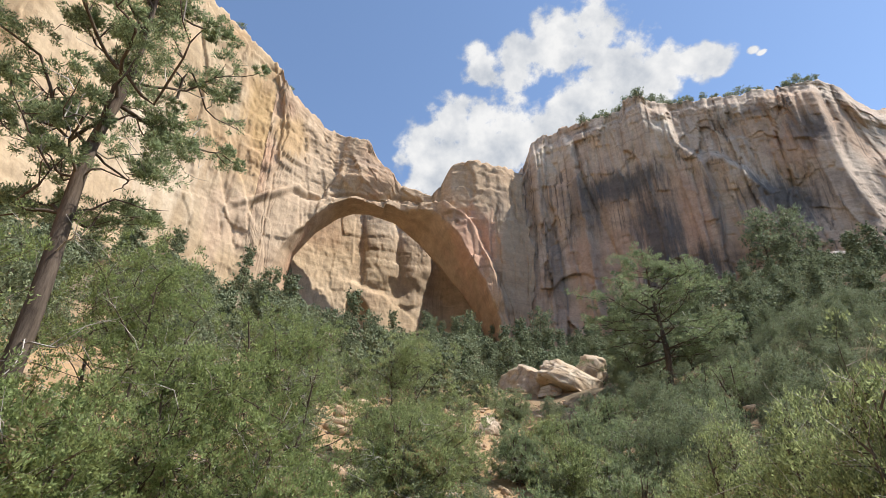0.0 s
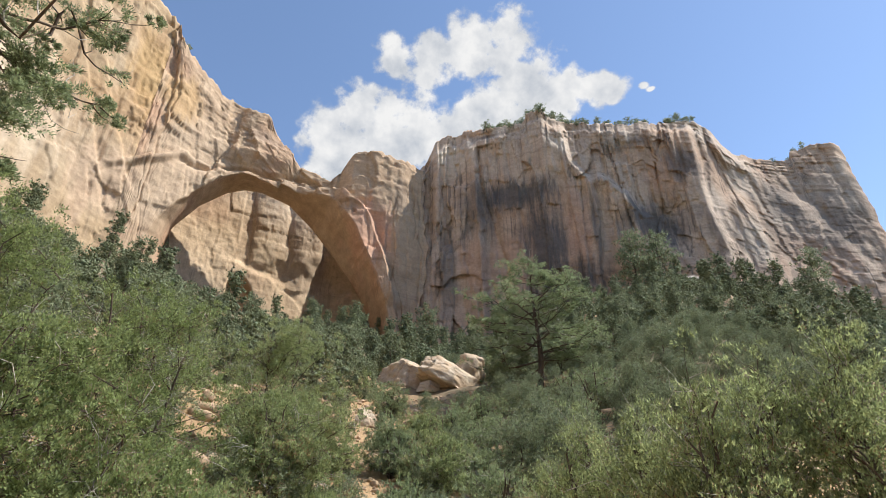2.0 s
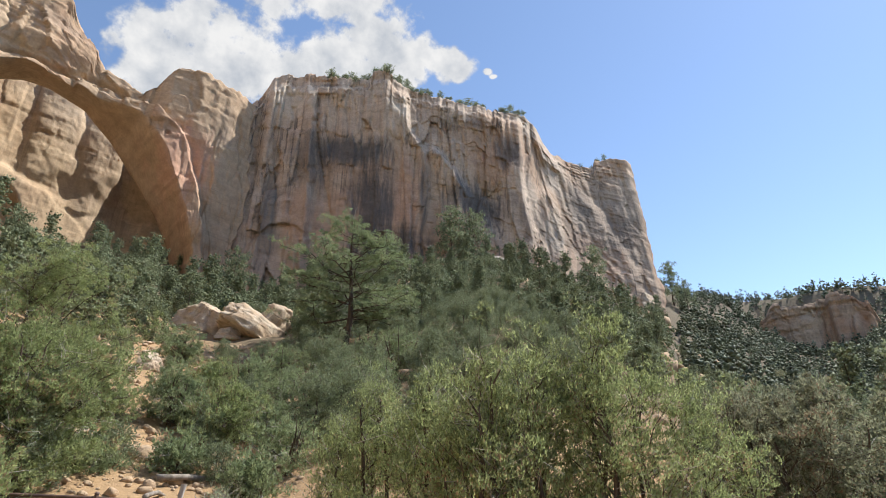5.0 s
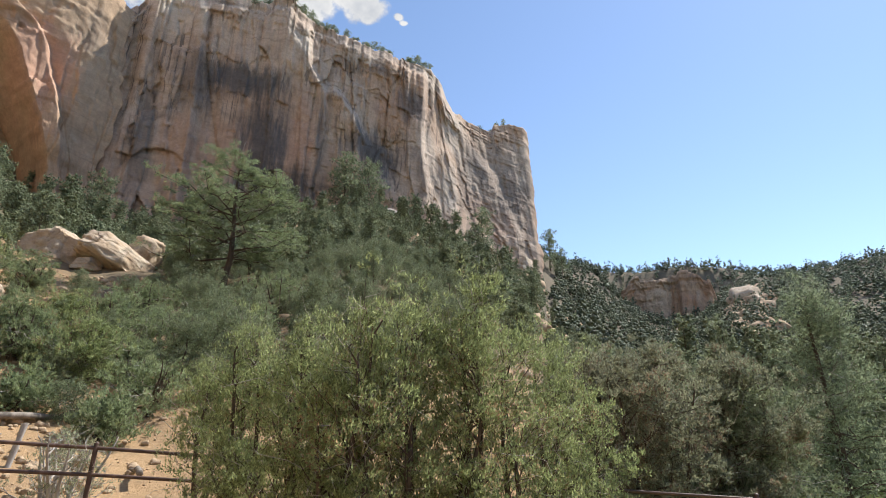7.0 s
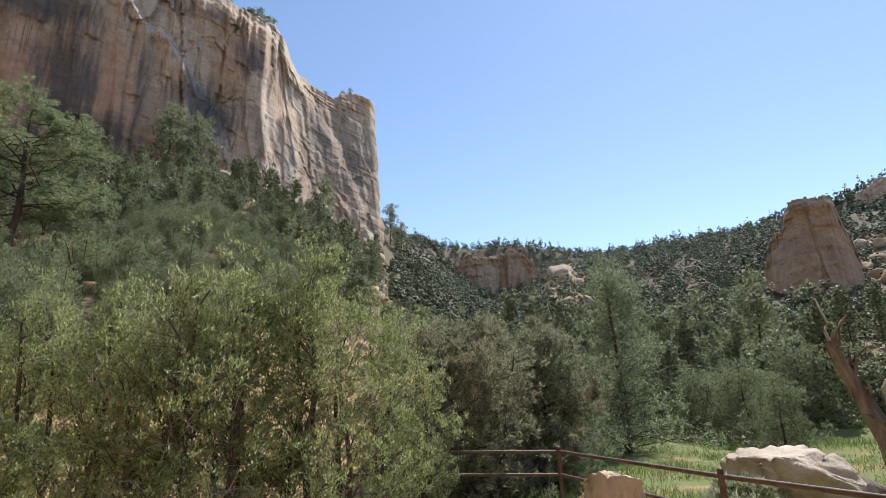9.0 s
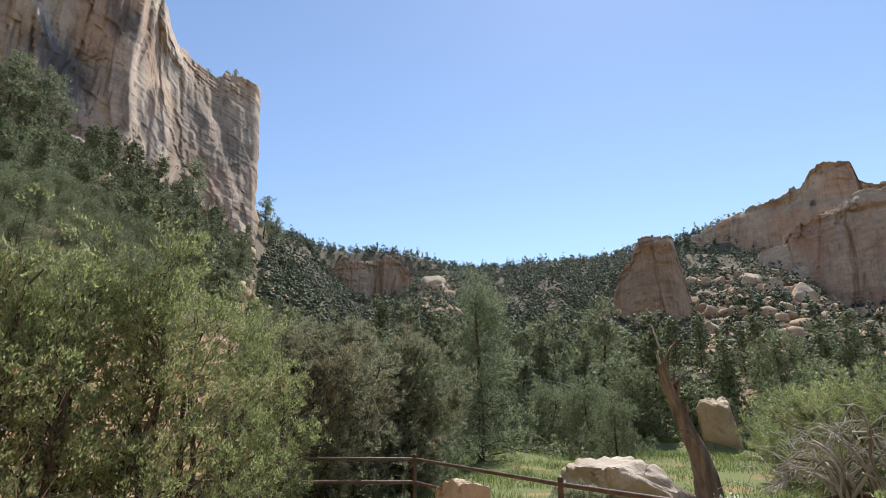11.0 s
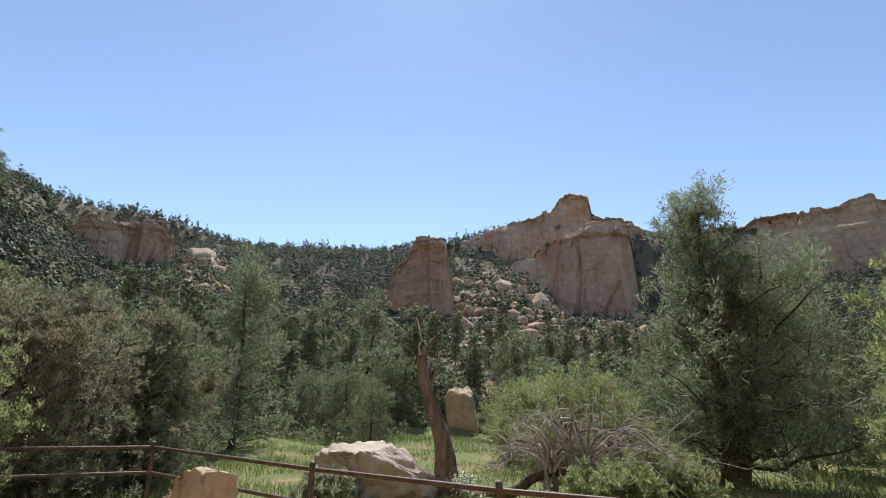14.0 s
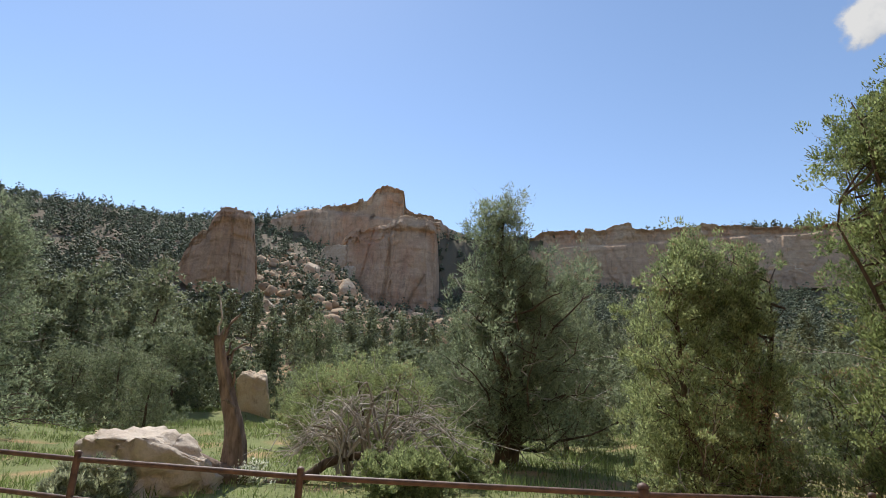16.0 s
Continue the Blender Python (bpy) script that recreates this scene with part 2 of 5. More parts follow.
def soil():
    k = Mat("soil", 0.95, 0.1)
    a = k.noise((0.25, 0.25, 0.25), detail=5.0)
    b = k.noise((2.5, 2.5, 2.5), detail=6.0, rough=0.7)
    c = k.noise((14.0, 14.0, 14.0), detail=5.0, rough=0.7)
    col = k.mix(k.step(a, 0.35, 0.65), (0.43, 0.285, 0.155), (0.34, 0.225, 0.125))
    col = k.mix(k.math("MULTIPLY", k.step(b, 0.5, 0.7), 0.6), col, (0.25, 0.18, 0.115))
    # the valley meadow is green, the slopes are bare
    x, z = k.axis(0), k.axis(2)
    green = k.math("MULTIPLY", k.step(x, 3.0, 9.0), k.step(z, 1.0, -0.1))
    green = k.math("MULTIPLY", green, k.step(k.noise((0.4, 0.4, 0.4), detail=4.0, loc=(3, 9, 1)), 0.28, 0.5))
    green = k.math("MULTIPLY", green, k.step(k.axis(1), 7.0, 4.0))
    col = k.mix(green, col, k.mix(b, (0.13, 0.17, 0.06), (0.23, 0.24, 0.11)))
    # litter and scrub roots darken the wooded slopes
    litter = k.math("MULTIPLY", k.math("MULTIPLY", k.step(z, 2.0, 6.0), k.step(x, 4.0, 8.0)), k.step(k.noise((0.5, 0.5, 0.5), detail=5.0, loc=(2, 6, 4)), 0.25, 0.55))
    col = k.mix(k.math("MULTIPLY", litter, 0.85), col, (0.19, 0.155, 0.105))
    col = k.mix(k.math("MULTIPLY", k.step(z, 8.0, 20.0), 0.85), col, (0.145, 0.122, 0.088))
    col = k.mix(0.7, col, k.mix(1.0, col, k.ramp(c, [(0.3, (0.7, 0.7, 0.7)), (0.7, (1.2, 1.2, 1.2))]), "MULTIPLY"))
    k.bump(k.math("ADD", b, k.math("MULTIPLY", c, 0.5)), 0.8, 0.08)
    return k.done(col)


M_SOIL = soil()


# ---- geometry tools ----
EYE = 1.62


def lattice(i, seed):
    h = (i[..., 0] * 374761393 + i[..., 1] * 668265263 + i[..., 2] * 1274126177 + seed * 974634777).astype(np.int64) & 0xFFFFFFFF
    h = ((h ^ (h >> 13)) * 1274126177) & 0xFFFFFFFF
    return ((h ^ (h >> 16)) & 0xFFFF) / 32767.5 - 1.0


def vnoise(p, seed=0):
    """Smooth value noise in -1..1 for an array of points."""
    p = np.asarray(p, float)
    i = np.floor(p).astype(np.int64)
    f = p - i
    f = f * f * f * (f * (f * 6 - 15) + 10)
    out = 0
    for dx in (0, 1):
        for dy in (0, 1):
            for dz in (0, 1):
                w = (f[..., 0] if dx else 1 - f[..., 0]) * (f[..., 1] if dy else 1 - f[..., 1]) * (f[..., 2] if dz else 1 - f[..., 2])
                out = out + w * lattice(i + np.array((dx, dy, dz)), seed)
    return out


def fbm(p, seed=0, octaves=4, gain=0.5):
    out, a = 0, 1.0
    for o in range(octaves):
        out = out + a * vnoise(p * 2.03 ** o, seed + o)
        a *= gain
    return out


def smooth(a, b, x):
    t = np.clip((np.asarray(x, float) - a) / (b - a), 0, 1)
    return t * t * (3 - 2 * t)


def polar(az, d, z=0.0):
    a = np.radians(az)
    return np.stack(np.broadcast_arrays(d * np.sin(a), d * np.cos(a), z), -1)


def mesh_of(name, V, F, mat, soft=False):
    V, F = np.ascontiguousarray(V, np.float32).reshape(-1, 3), np.ascontiguousarray(F, np.int32)
    me = bpy.data.meshes.new(name)
    me.vertices.add(len(V))
    me.vertices.foreach_set("co", V.ravel())
    me.loops.add(F.size)
    me.loops.foreach_set("vertex_index", F.ravel())
    me.polygons.add(len(F))
    me.polygons.foreach_set("loop_start", np.arange(0, F.size, F.shape[1], dtype=np.int32))
    if soft:
        me.polygons.foreach_set("use_smooth", np.ones(len(F), bool))
    me.update(calc_edges=True)
    me.materials.append(mat)
    return me


def thing(name, me, label, category, kind="", group="", at=None):
    ob = new(name, me)
    if at is not None:
        ob.matrix_world = at
    return tagged(ob, label, category, group, kind)


def part(name, me, parent, label=""):
    ob = new(name, me)
    ob.parent = parent
    return tagged(ob, label) if label else ob


def grid_faces(n, m):
    i = np.arange(n - 1)[:, None] * m + np.arange(m - 1)[None, :]
    return np.stack((i, i + m, i + m + 1, i + 1), -1).reshape(-1, 4)


def tubes(paths, sides=6):
    """Tapered tubes along polylines: a list of (points, radii)."""
    VV, FF, n0 = [], [], 0
    a = np.linspace(0, 2 * np.pi, sides, endpoint=False)
    for pts, rad in paths:
        pts = np.asarray(pts, float)
        k = len(pts)
        t = np.gradient(pts, axis=0)
        t /= np.linalg.norm(t, axis=1)[:, None] + 1e-9
        ref = np.where(np.abs(t[:, 2:3]) > 0.8, np.array([[1.0, 0, 0]]), np.array([[0, 0, 1.0]]))
        u = np.cross(t, ref)
        u /= np.linalg.norm(u, axis=1)[:, None] + 1e-9
        v = np.cross(t, u)
        ring = pts[:, None] + np.asarray(rad)[:, None, None] * (np.cos(a)[None, :, None] * u[:, None] + np.sin(a)[None, :, None] * v[:, None])
        i = np.arange(k - 1)[:, None] * sides + np.arange(sides)[None]
        j = np.arange(k - 1)[:, None] * sides + (np.arange(sides)[None] + 1) % sides
        FF.append(np.stack((i, j, j + sides, i + sides), -1).reshape(-1, 4) + n0)
        VV.append(ring.reshape(-1, 3))
        n0 += k * sides
    return np.concatenate(VV), np.concatenate(FF)


def blades(c, d, length, width, rng):
    """One narrow leaf-shaped triangle per point."""
    n = len(c)
    d = d / (np.linalg.norm(d, axis=1)[:, None] + 1e-9)
    s = np.cross(d, rng.normal(size=(n, 3)))
    s /= np.linalg.norm(s, axis=1)[:, None] + 1e-9
    L = (length * rng.uniform(0.6, 1.3, n))[:, None]
    W = (width * rng.uniform(0.6, 1.3, n))[:, None]
    V = np.stack((c - s * W * 0.5 - d * L * 0.3, c + s * W * 0.5 - d * L * 0.3, c + d * L * 0.7), 1).reshape(-1, 3)
    return V, np.arange(3 * n).reshape(-1, 3)


def lumps(c, r, rng):
    """One small uneven eight-sided clump per point."""
    n = len(c)
    q = np.array(((1, 0, 0), (-1, 0, 0), (0, 1, 0), (0, -1, 0), (0, 0, 1), (0, 0, -1)), float)
    a = rng.uniform(0, 6.28, n)
    ca, sa = np.cos(a)[:, None], np.sin(a)[:, None]
    v = q[None] * rng.uniform(0.65, 1.3, (n, 6))[..., None] + rng.normal(size=(n, 6, 3)) * 0.16
    v = np.stack((v[..., 0] * ca - v[..., 1] * sa, v[..., 0] * sa + v[..., 1] * ca, 0.85 * v[..., 2]), -1) * np.broadcast_to(r, n)[:, None, None] + c[:, None]
    f = np.array(((0, 2, 4), (2, 1, 4), (1, 3, 4), (3, 0, 4), (2, 0, 5), (1, 2, 5), (3, 1, 5), (0, 3, 5)))
    return v.reshape(-1, 3), (f[None] + 6 * np.arange(n)[:, None, None]).reshape(-1, 3)


def joined(a, b):
    return np.concatenate((a[0], b[0])), np.concatenate((a[1], b[1] + len(a[0])))


# ---- land: one sheet ----
# azimuth, near radius, height there, foot of the walls, height there, height of the mesa
LAND = np.array([
    (-180, 20, 0.5, 300, 40, 80), (-110, 12, 1.0, 80, 25, 80), (-60, 9, 1.2, 60, 28, 97), (-40, 9, 1.0, 76, 34, 96),
    (-20, 9, 0.6, 94, 41, 82), (-10, 9, 0.5, 120, 46, 78), (3, 9, 0.45, 116, 43, 78), (9, 9, 0.4, 104, 35, 82),
    (16, 9, 0.35, 105, 36, 87), (28, 9, 0.3, 104, 42, 87), (38, 9, 0.1, 108, 48.5, 87), (47, 9, 0.0, 122, 47, 86),
    (54, 10, -0.1, 146, 45, 86), (57.5, 12, -0.1, 235, 76, 80), (61, 14, -0.2, 262, 82, 87), (63.5, 14, -0.2, 270, 78, 88), (65.5, 15, -0.2, 276, 56, 89), (73, 20, -0.3, 280, 58, 90), (75, 22, -0.4, 295, 80, 89), (80, 40, -0.7, 320, 84, 87),
    (92, 40, -0.8, 300, 82, 85), (106, 40, -0.8, 262, 70, 91), (110, 40, -0.8, 256, 60, 93), (113, 40, -0.8, 236, 38, 74), (121, 40, -0.8, 240, 38, 78), (128, 40, -0.8, 300, 58, 95), (150, 35, -0.5, 300, 56, 95),
    (180, 20, 0.5, 300, 40, 80)])
LAND_AZ = np.arange(-180, 181, 1.0)
LAND_FINE = [np.convolve(np.interp(np.arange(-186, 187, 1.0), LAND[:, 0], LAND[:, i]), np.hanning(9)[1:-1] / np.hanning(9).sum(), "same")[6:-6] for i in range(1, 6)]


def ground(x, y):
    x, y = np.asarray(x, float), np.asarray(y, float)
    d, az = np.hypot(x, y), np.degrees(np.arctan2(x, y))
    r0, z0, D, H, R = (np.interp(az, LAND_AZ, v) for v in LAND_FINE)
    t = np.clip((d - r0) / (D - r0), 0, 1)
    z = z0 * smooth(3.5, r0, d) + (H - z0) * t ** np.where(D > 200, 1.5, 1.06)
    z = z + (R - H) * smooth(D + 3, D + 26, d)
    p = np.stack((x, y, 0 * x), -1)
    rough = smooth(8, 40, d)
    z = z + rough * (1.1 * fbm(p / 17.0, 3, 3) + 0.35 * fbm(p / 3.0, 5, 3)) + 0.05 * fbm(p / 1.3, 8, 2)
    return z


def land():
    az = np.linspace(-180, 180, 361)
    d = np.concatenate(([0.0], np.geomspace(1.5, 160, 110), np.geomspace(164, 460, 56), np.geomspace(500, 4000, 10)))
    A, D = np.meshgrid(az, d, indexing="ij")
    P = polar(A, D)
    P[..., 2] = ground(P[..., 0], P[..., 1])
    return thing("ground", mesh_of("ground", P, grid_faces(len(az), len(d))[:, ::-1], M_SOIL, True),
                 "sandy orange soil rising into rocky slopes", "ground", "structure")


land()


# ---- the walls of rock ----
def table(rows):
    return np.array(rows, float)


# azimuth, distance and elevation angle of the foot, distance and elevation angle of the rim
LEFT = table([
    (-96, 60, 18, 68, 52), (-70, 54, 23, 62, 58), (-52, 60, 24, 70, 55), (-40, 70, 24, 80, 51), (-31.6, 80, 23.5, 87, 48.7),
    (-27, 84, 23.5, 88, 47), (-22.8, 88, 23.5, 90, 45.1), (-20.6, 90, 23, 92, 42.8), (-17.5, 92, 22.5, 95, 41.2), (-14.1, 94, 21.5, 98, 39.9),
    (-10.3, 96, 20.5, 99, 39.5), (-8, 96, 20, 100, 37.6), (-5.4, 97, 20, 101, 35.2), (-1.1, 97, 19.5, 101, 34.6), (0.2, 97, 19, 99, 36.6),
    (1.1, 97, 19, 98, 38), (4.1, 98, 18.6, 98, 38.8), (7.5, 99, 18.3, 100, 37.6), (10.4, 101, 18, 104, 36.4)])
RIGHT = table([
    (8.6, 105, 18, 107, 35.5), (10.2, 103, 18, 105, 37), (10.8, 102.8, 18, 104.5, 38.1), (11.7, 102.6, 18, 104, 39.5), (13.5, 102.4, 18.2, 103.5, 40.1), (18, 102, 18.6, 101, 40.8), (23.3, 100.6, 20.8, 99, 41.2),
    (24.1, 100.4, 21, 98.5, 41.9), (25.9, 100, 21.5, 98, 42.2), (26.8, 100.2, 22, 99.5, 41.4), (29, 100.6, 22.8, 103, 40.5), (33.1, 102, 24, 105, 39.9), (37.5, 104, 24.4, 107, 38.9), (43, 109.5, 23.4, 114.5, 37.9),
    (44, 111, 22.8, 117, 37.5), (45.1, 113, 22, 121, 36.2), (45.8, 115, 21.4, 124, 34.6), (46.5, 116.5, 21, 127, 33.5), (48.9, 125, 20, 136, 31.9), (51.2, 133, 19, 142, 31.4), (51.6, 134.5, 18.8, 143, 32.1), (55.1, 147, 17.6, 149.5, 31.6)])
ALCOVE = table([(-26, 104, 20, 110, 33.6), (-18, 110, 20, 114, 33.8), (-10, 115, 20, 119, 34.0), (-3, 118, 19.5, 121, 33.7), (4, 116, 18.5, 120, 33), (10, 108, 18, 116, 33)])


def relief(p, amp=1.0, rib=1.0, bed=1.0, seed=0, plate=1.0):
    """How far the rock stands out, in metres: bulges, tilted slabs parted by joints, beds and grain."""
    out = amp * 1.5 * vnoise(p / np.array((26.0, 26.0, 32.0)), 20 + seed)
    for n, (size, tall, deep) in enumerate(((12.0, 34.0, 1.7), (5.6, 13.0, 1.0), (2.5, 4.2, 0.5), (1.2, 1.5, 0.22))):
        w = p / np.array((size, size, tall)) + np.stack([0.26 * vnoise(p / (1.6 * size), 65 + seed + k) + 0.03 * vnoise(p / (0.3 * size), 75 + seed + k) for k in range(3)], -1)
        i = np.floor(w).astype(np.int64)
        f = w - i - 0.5
        slab = 0.75 * lattice(i, 80 + seed + n) + 1.0 * (lattice(i, 81 + seed + n) * f[..., 0] + lattice(i, 82 + seed + n) * f[..., 1] + 0.8 * lattice(i, 83 + seed + n) * f[..., 2])
        out = out + plate * deep * slab
        edge = 0.5 - np.maximum(np.abs(f[..., 0]), np.abs(f[..., 1]))
        if n < 3:
            out = out - rib * (0.55, 0.4, 0.16)[n] * (1 - smooth(0.0, (0.035, 0.05, 0.09)[n], edge)) * (lattice(i, 88 + seed) > -0.3)
    z = p[..., 2] / 1.9 + 0.5 * vnoise(p / 15.0, 50 + seed) + 0.06 * vnoise(p / 1.5, 52 + seed)
    i = np.floor(z).astype(np.int64)
    side = np.floor(p[..., :2] / 16.0 + 0.4 * vnoise(p / 8.0, 53)[..., None]).astype(np.int64)
    out = out + bed * 0.42 * lattice(np.stack((side[..., 0], side[..., 1], i), -1), 54 + seed)
    z = p[..., 2] / 0.62 + 0.5 * vnoise(p / 9.0, 55 + seed)
    i = np.floor(z).astype(np.int64)
    out = out + bed * 0.16 * lattice(np.stack((side[..., 0], side[..., 1], i), -1), 56 + seed)
    return out + 0.10 * fbm(p / 2.0, 60 + seed, 3, 0.6)


def crest(az, amount=1.0):
    """The uneven line of a rim, in degrees."""
    a = np.asarray(az, float)
    flat = np.stack((a, 0 * a, 0 * a), -1)
    j = np.floor(flat * np.array((0.8, 1, 1)) + 0.3 * vnoise(flat * 0.7, 92)[..., None]).astype(np.int64)
    k = np.floor(flat * np.array((2.3, 1, 1))).astype(np.int64)
    return amount * (0.22 * vnoise(flat * 0.5, 90) + 0.16 * lattice(j, 93) + 0.10 * lattice(k, 94) + 0.06 * vnoise(flat * 4.0, 91))


def on_wall(T, az, el, shift=0.0):
    """The smooth wall of a table at an azimuth and an elevation angle."""
    db, eb, dt, et = (np.interp(az, T[:, 0], T[:, i]) for i in range(1, 5))
    f = np.clip((el - eb) / (et - eb), -0.3, 1.2)
    d = db + (dt - db) * f + shift
    return polar(az, d, EYE + d * np.tan(np.radians(el)))


def push(P, out):
    """Moves points towards the middle of the canyon, level."""
    h = P[..., :2] / (np.linalg.norm(P[..., :2], axis=-1, keepdims=True) + 1e-9)
    Q = P.copy()
    Q[..., :2] -= h * out[..., None]
    return Q


def draw_in(P, out):
    """Moves points along the line of sight from the viewing place, so that an edge keeps its bearing and its elevation."""
    d = np.linalg.norm(P[..., :2], axis=-1)
    k = ((d - out) / d)[..., None]
    return P * k + np.array((0, 0, EYE)) * (1 - k)


def facing(az, el, az0, el0, waz, wel):
    return np.exp(-((az - az0) / waz) ** 2 - ((el - el0) / wel) ** 2)


def carve_left(az, el, P):
    out = relief(P, 0.9, 0.35, 0.10, 1, 0.32)
    out *= 1 - 0.35 * smooth(-26, -31, az)
    # long slanting joints across the sheer face
    for a0, lean, deep in ((-29.5, 0.55, 0.5), (-33.0, 0.5, 0.35), (-27.4, 0.62, 0.6), (-37.0, 0.4, 0.4)):
        u = az + 0.25 * vnoise(P / 5.0, 41) - (a0 - lean * (el - 38))
        out += deep * smooth(0.12, -0.05, u) * smooth(-2.6, -0.2, u) * smooth(28, 31, el) * smooth(47, 43, el)
    out += 0.5 * relief(P, 0.2, 0.3, 1.0, 2, 0.7) * smooth(-27, -23, az) * smooth(33, 36, el)
    out += 1.6 * smooth(-24.5, -21, az) * smooth(48, 30, el)
    # hollows under the brow, high on the wall
    out -= 5.0 * facing(az, el, -51.5, 39, 2.4, 4.0) + 4.5 * facing(az, el, -43.5, 48.4, 5.5, 2.0)
    # the sharp ledge that runs down to the spring of the arch
    line = 33.4 + 0.42 * (az + 19.5)
    out += 1.3 * smooth(0.35, -0.1, np.abs(el - line) - 0.2) * smooth(-27, -20, az) * smooth(-7, -13, az)
    return out


def carve_right(az, el, P):
    rim = np.interp(az, RIGHT[:, 0], RIGHT[:, 4])
    sheer = smooth(14, 20, az) * smooth(31.5, 26, az) * smooth(40, 30, el)
    out = relief(P * np.array((1, 1, 0.5)) + np.array((0, 0, 14.0)), 0.8, 0.6, 0.3, 7, 0.85) * (1 - 0.5 * sheer) * (1 - 0.4 * smooth(40, 43, az))
    # weathered beds under the rim, and on the far shoulder
    shoulder = smooth(46.5, 48.5, az)
    out += relief(P, 0.1, 0.4, 1.0, 9, 0.55) * np.maximum(1.0 * smooth(rim - 3.2, rim - 1.2, el), 0.38 * shoulder)
    # hanging flutes high on the face
    flute = np.abs(vnoise(P / np.array((2.2, 2.2, 22.0)), 27)) + 0.5 * np.abs(vnoise(P / np.array((0.9, 0.9, 14.0)), 28))
    out += 1.3 * flute * smooth(29.5, 32, az) * smooth(43, 41, az) * smooth(32.5, 35.5, el) + 0.5 * flute * smooth(10.5, 12, az) * smooth(30, 33, el)
    # the great hollow under a soft brow
    brow = 35.4 - 0.035 * (az - 22) ** 2 + 0.5 * vnoise(P / 7.0, 29)
    out -= 0.8 * smooth(brow + 1.2, brow - 3.4, el) * smooth(13.0, 18.5, az) * smooth(31.0, 27.0, az) * smooth(16, 25, el)
    wv = 0.22 * vnoise(P / 12.0, 23) + 0.09 * lattice(np.floor(P / np.array((4.0, 4.0, 3.2))).astype(np.int64), 25) + 0.05 * lattice(np.floor(P / 1.8).astype(np.int64), 24)

    def slab(line, left, right, high):
        """A slab that swells towards its broken edge on the right; line: elevation and azimuth of that edge, from the foot up."""
        q = np.array(line, float)
        u = az + wv - np.interp(el, q[:, 0], q[:, 1])
        swell = np.clip(1 + u / left, 0, 1) ** 1.5 * smooth(right, 0.0, u)
        return high * swell * smooth(q[-1, 0] + 0.5, q[-1, 0] - 0.9, el) * smooth(q[0, 0] - 2.0, q[0, 0], el)

    out += slab(((18, 30.2), (25.9, 30.5), (30.6, 31.5), (34.7, 30.4), (36.6, 28.8), (40.4, 28.2)), 4.6, 0.6, 2.4)
    out += slab(((26.4, 36.0), (29.5, 36.5), (32.0, 34.6), (34.9, 31.8)), 3.6, 0.9, 2.8)
    out += slab(((20, 43.9), (25.7, 43.6), (28.7, 42.9), (31.6, 42.8), (37.4, 42.9)), 3.4, 0.8, 2.8)
    out += slab(((18, 46.4), (21.2, 46.6), (24.5, 47.2), (26.9, 46.5), (29.8, 45.9)), 2.4, 0.7, 3.6)
    out += slab(((20, 53.0), (26.7, 50.6), (30.0, 48.4), (32.7, 46.5), (35.4, 45.6)), 2.6, 1.2, 1.9)
    out += slab(((18, 17.4), (28, 17.2), (34, 16.8), (39.6, 16.7)), 3.2, 0.9, 2.6)
    # dark recesses between the slabs, and the chimney beside the arch
    out -= 4.2 * facing(az, el, 38.6, 29.0, 2.2, 3.6) + 1.6 * facing(az, el, 45.0, 31.0, 0.8, 3.0)
    out -= 2.6 * np.exp(-((az + wv - 10.9) / 0.55) ** 2) * smooth(27, 31, el)
    # a worn apron at the foot
    out += 1.2 * smooth(23, 19, el) * smooth(17.5, 14, az)
    return out


def carve_alcove(az, el, P):
    out = relief(P, 1.0, 0.0, 0.12, 13, 0.16)
    # a smooth panel, two rounded columns, a broken ledge below them, a low cave and a deep recess
    u = az + 0.35 * vnoise(P / 6.0, 33) + 0.10 * (el - 28)
    high = smooth(24.2, 26.0, el + 0.5 * vnoise(P / 4.0, 34))
    out += 1.3 * np.sqrt(np.clip(1 - ((u + 7.4) / 2.1) ** 2, 0, 1)) * high
    out += 1.9 * np.sqrt(np.clip(1 - ((u + 3.4) / 2.0) ** 2, 0, 1)) * high
    out += 0.14 * lattice(np.floor(np.stack((0 * el, 0 * el, P[..., 2] / 1.6 + 0.6 * vnoise(P / 7.0, 35)), -1)).astype(np.int64), 36) * smooth(-9.6, -9.0, u) * high
    shelf = 24.6 - 0.30 * (az + 10) + 0.5 * vnoise(P / 3.0, 37)
    out += 0.9 * smooth(shelf + 0.5, shelf - 0.4, el) * smooth(-4.0, -6.5, az) * smooth(-13.0, -10.5, az)
    cave = ((az + 9.6 + 0.3 * (el - 22)) / 1.5) ** 2 + (np.maximum(el - 20.5, 0) / 3.3) ** 2
    out -= 5.0 * smooth(1.1, 0.9, cave)
    out -= 6.0 * smooth(-3.5, 0.5, az) * smooth(29, 24, el)
    return out


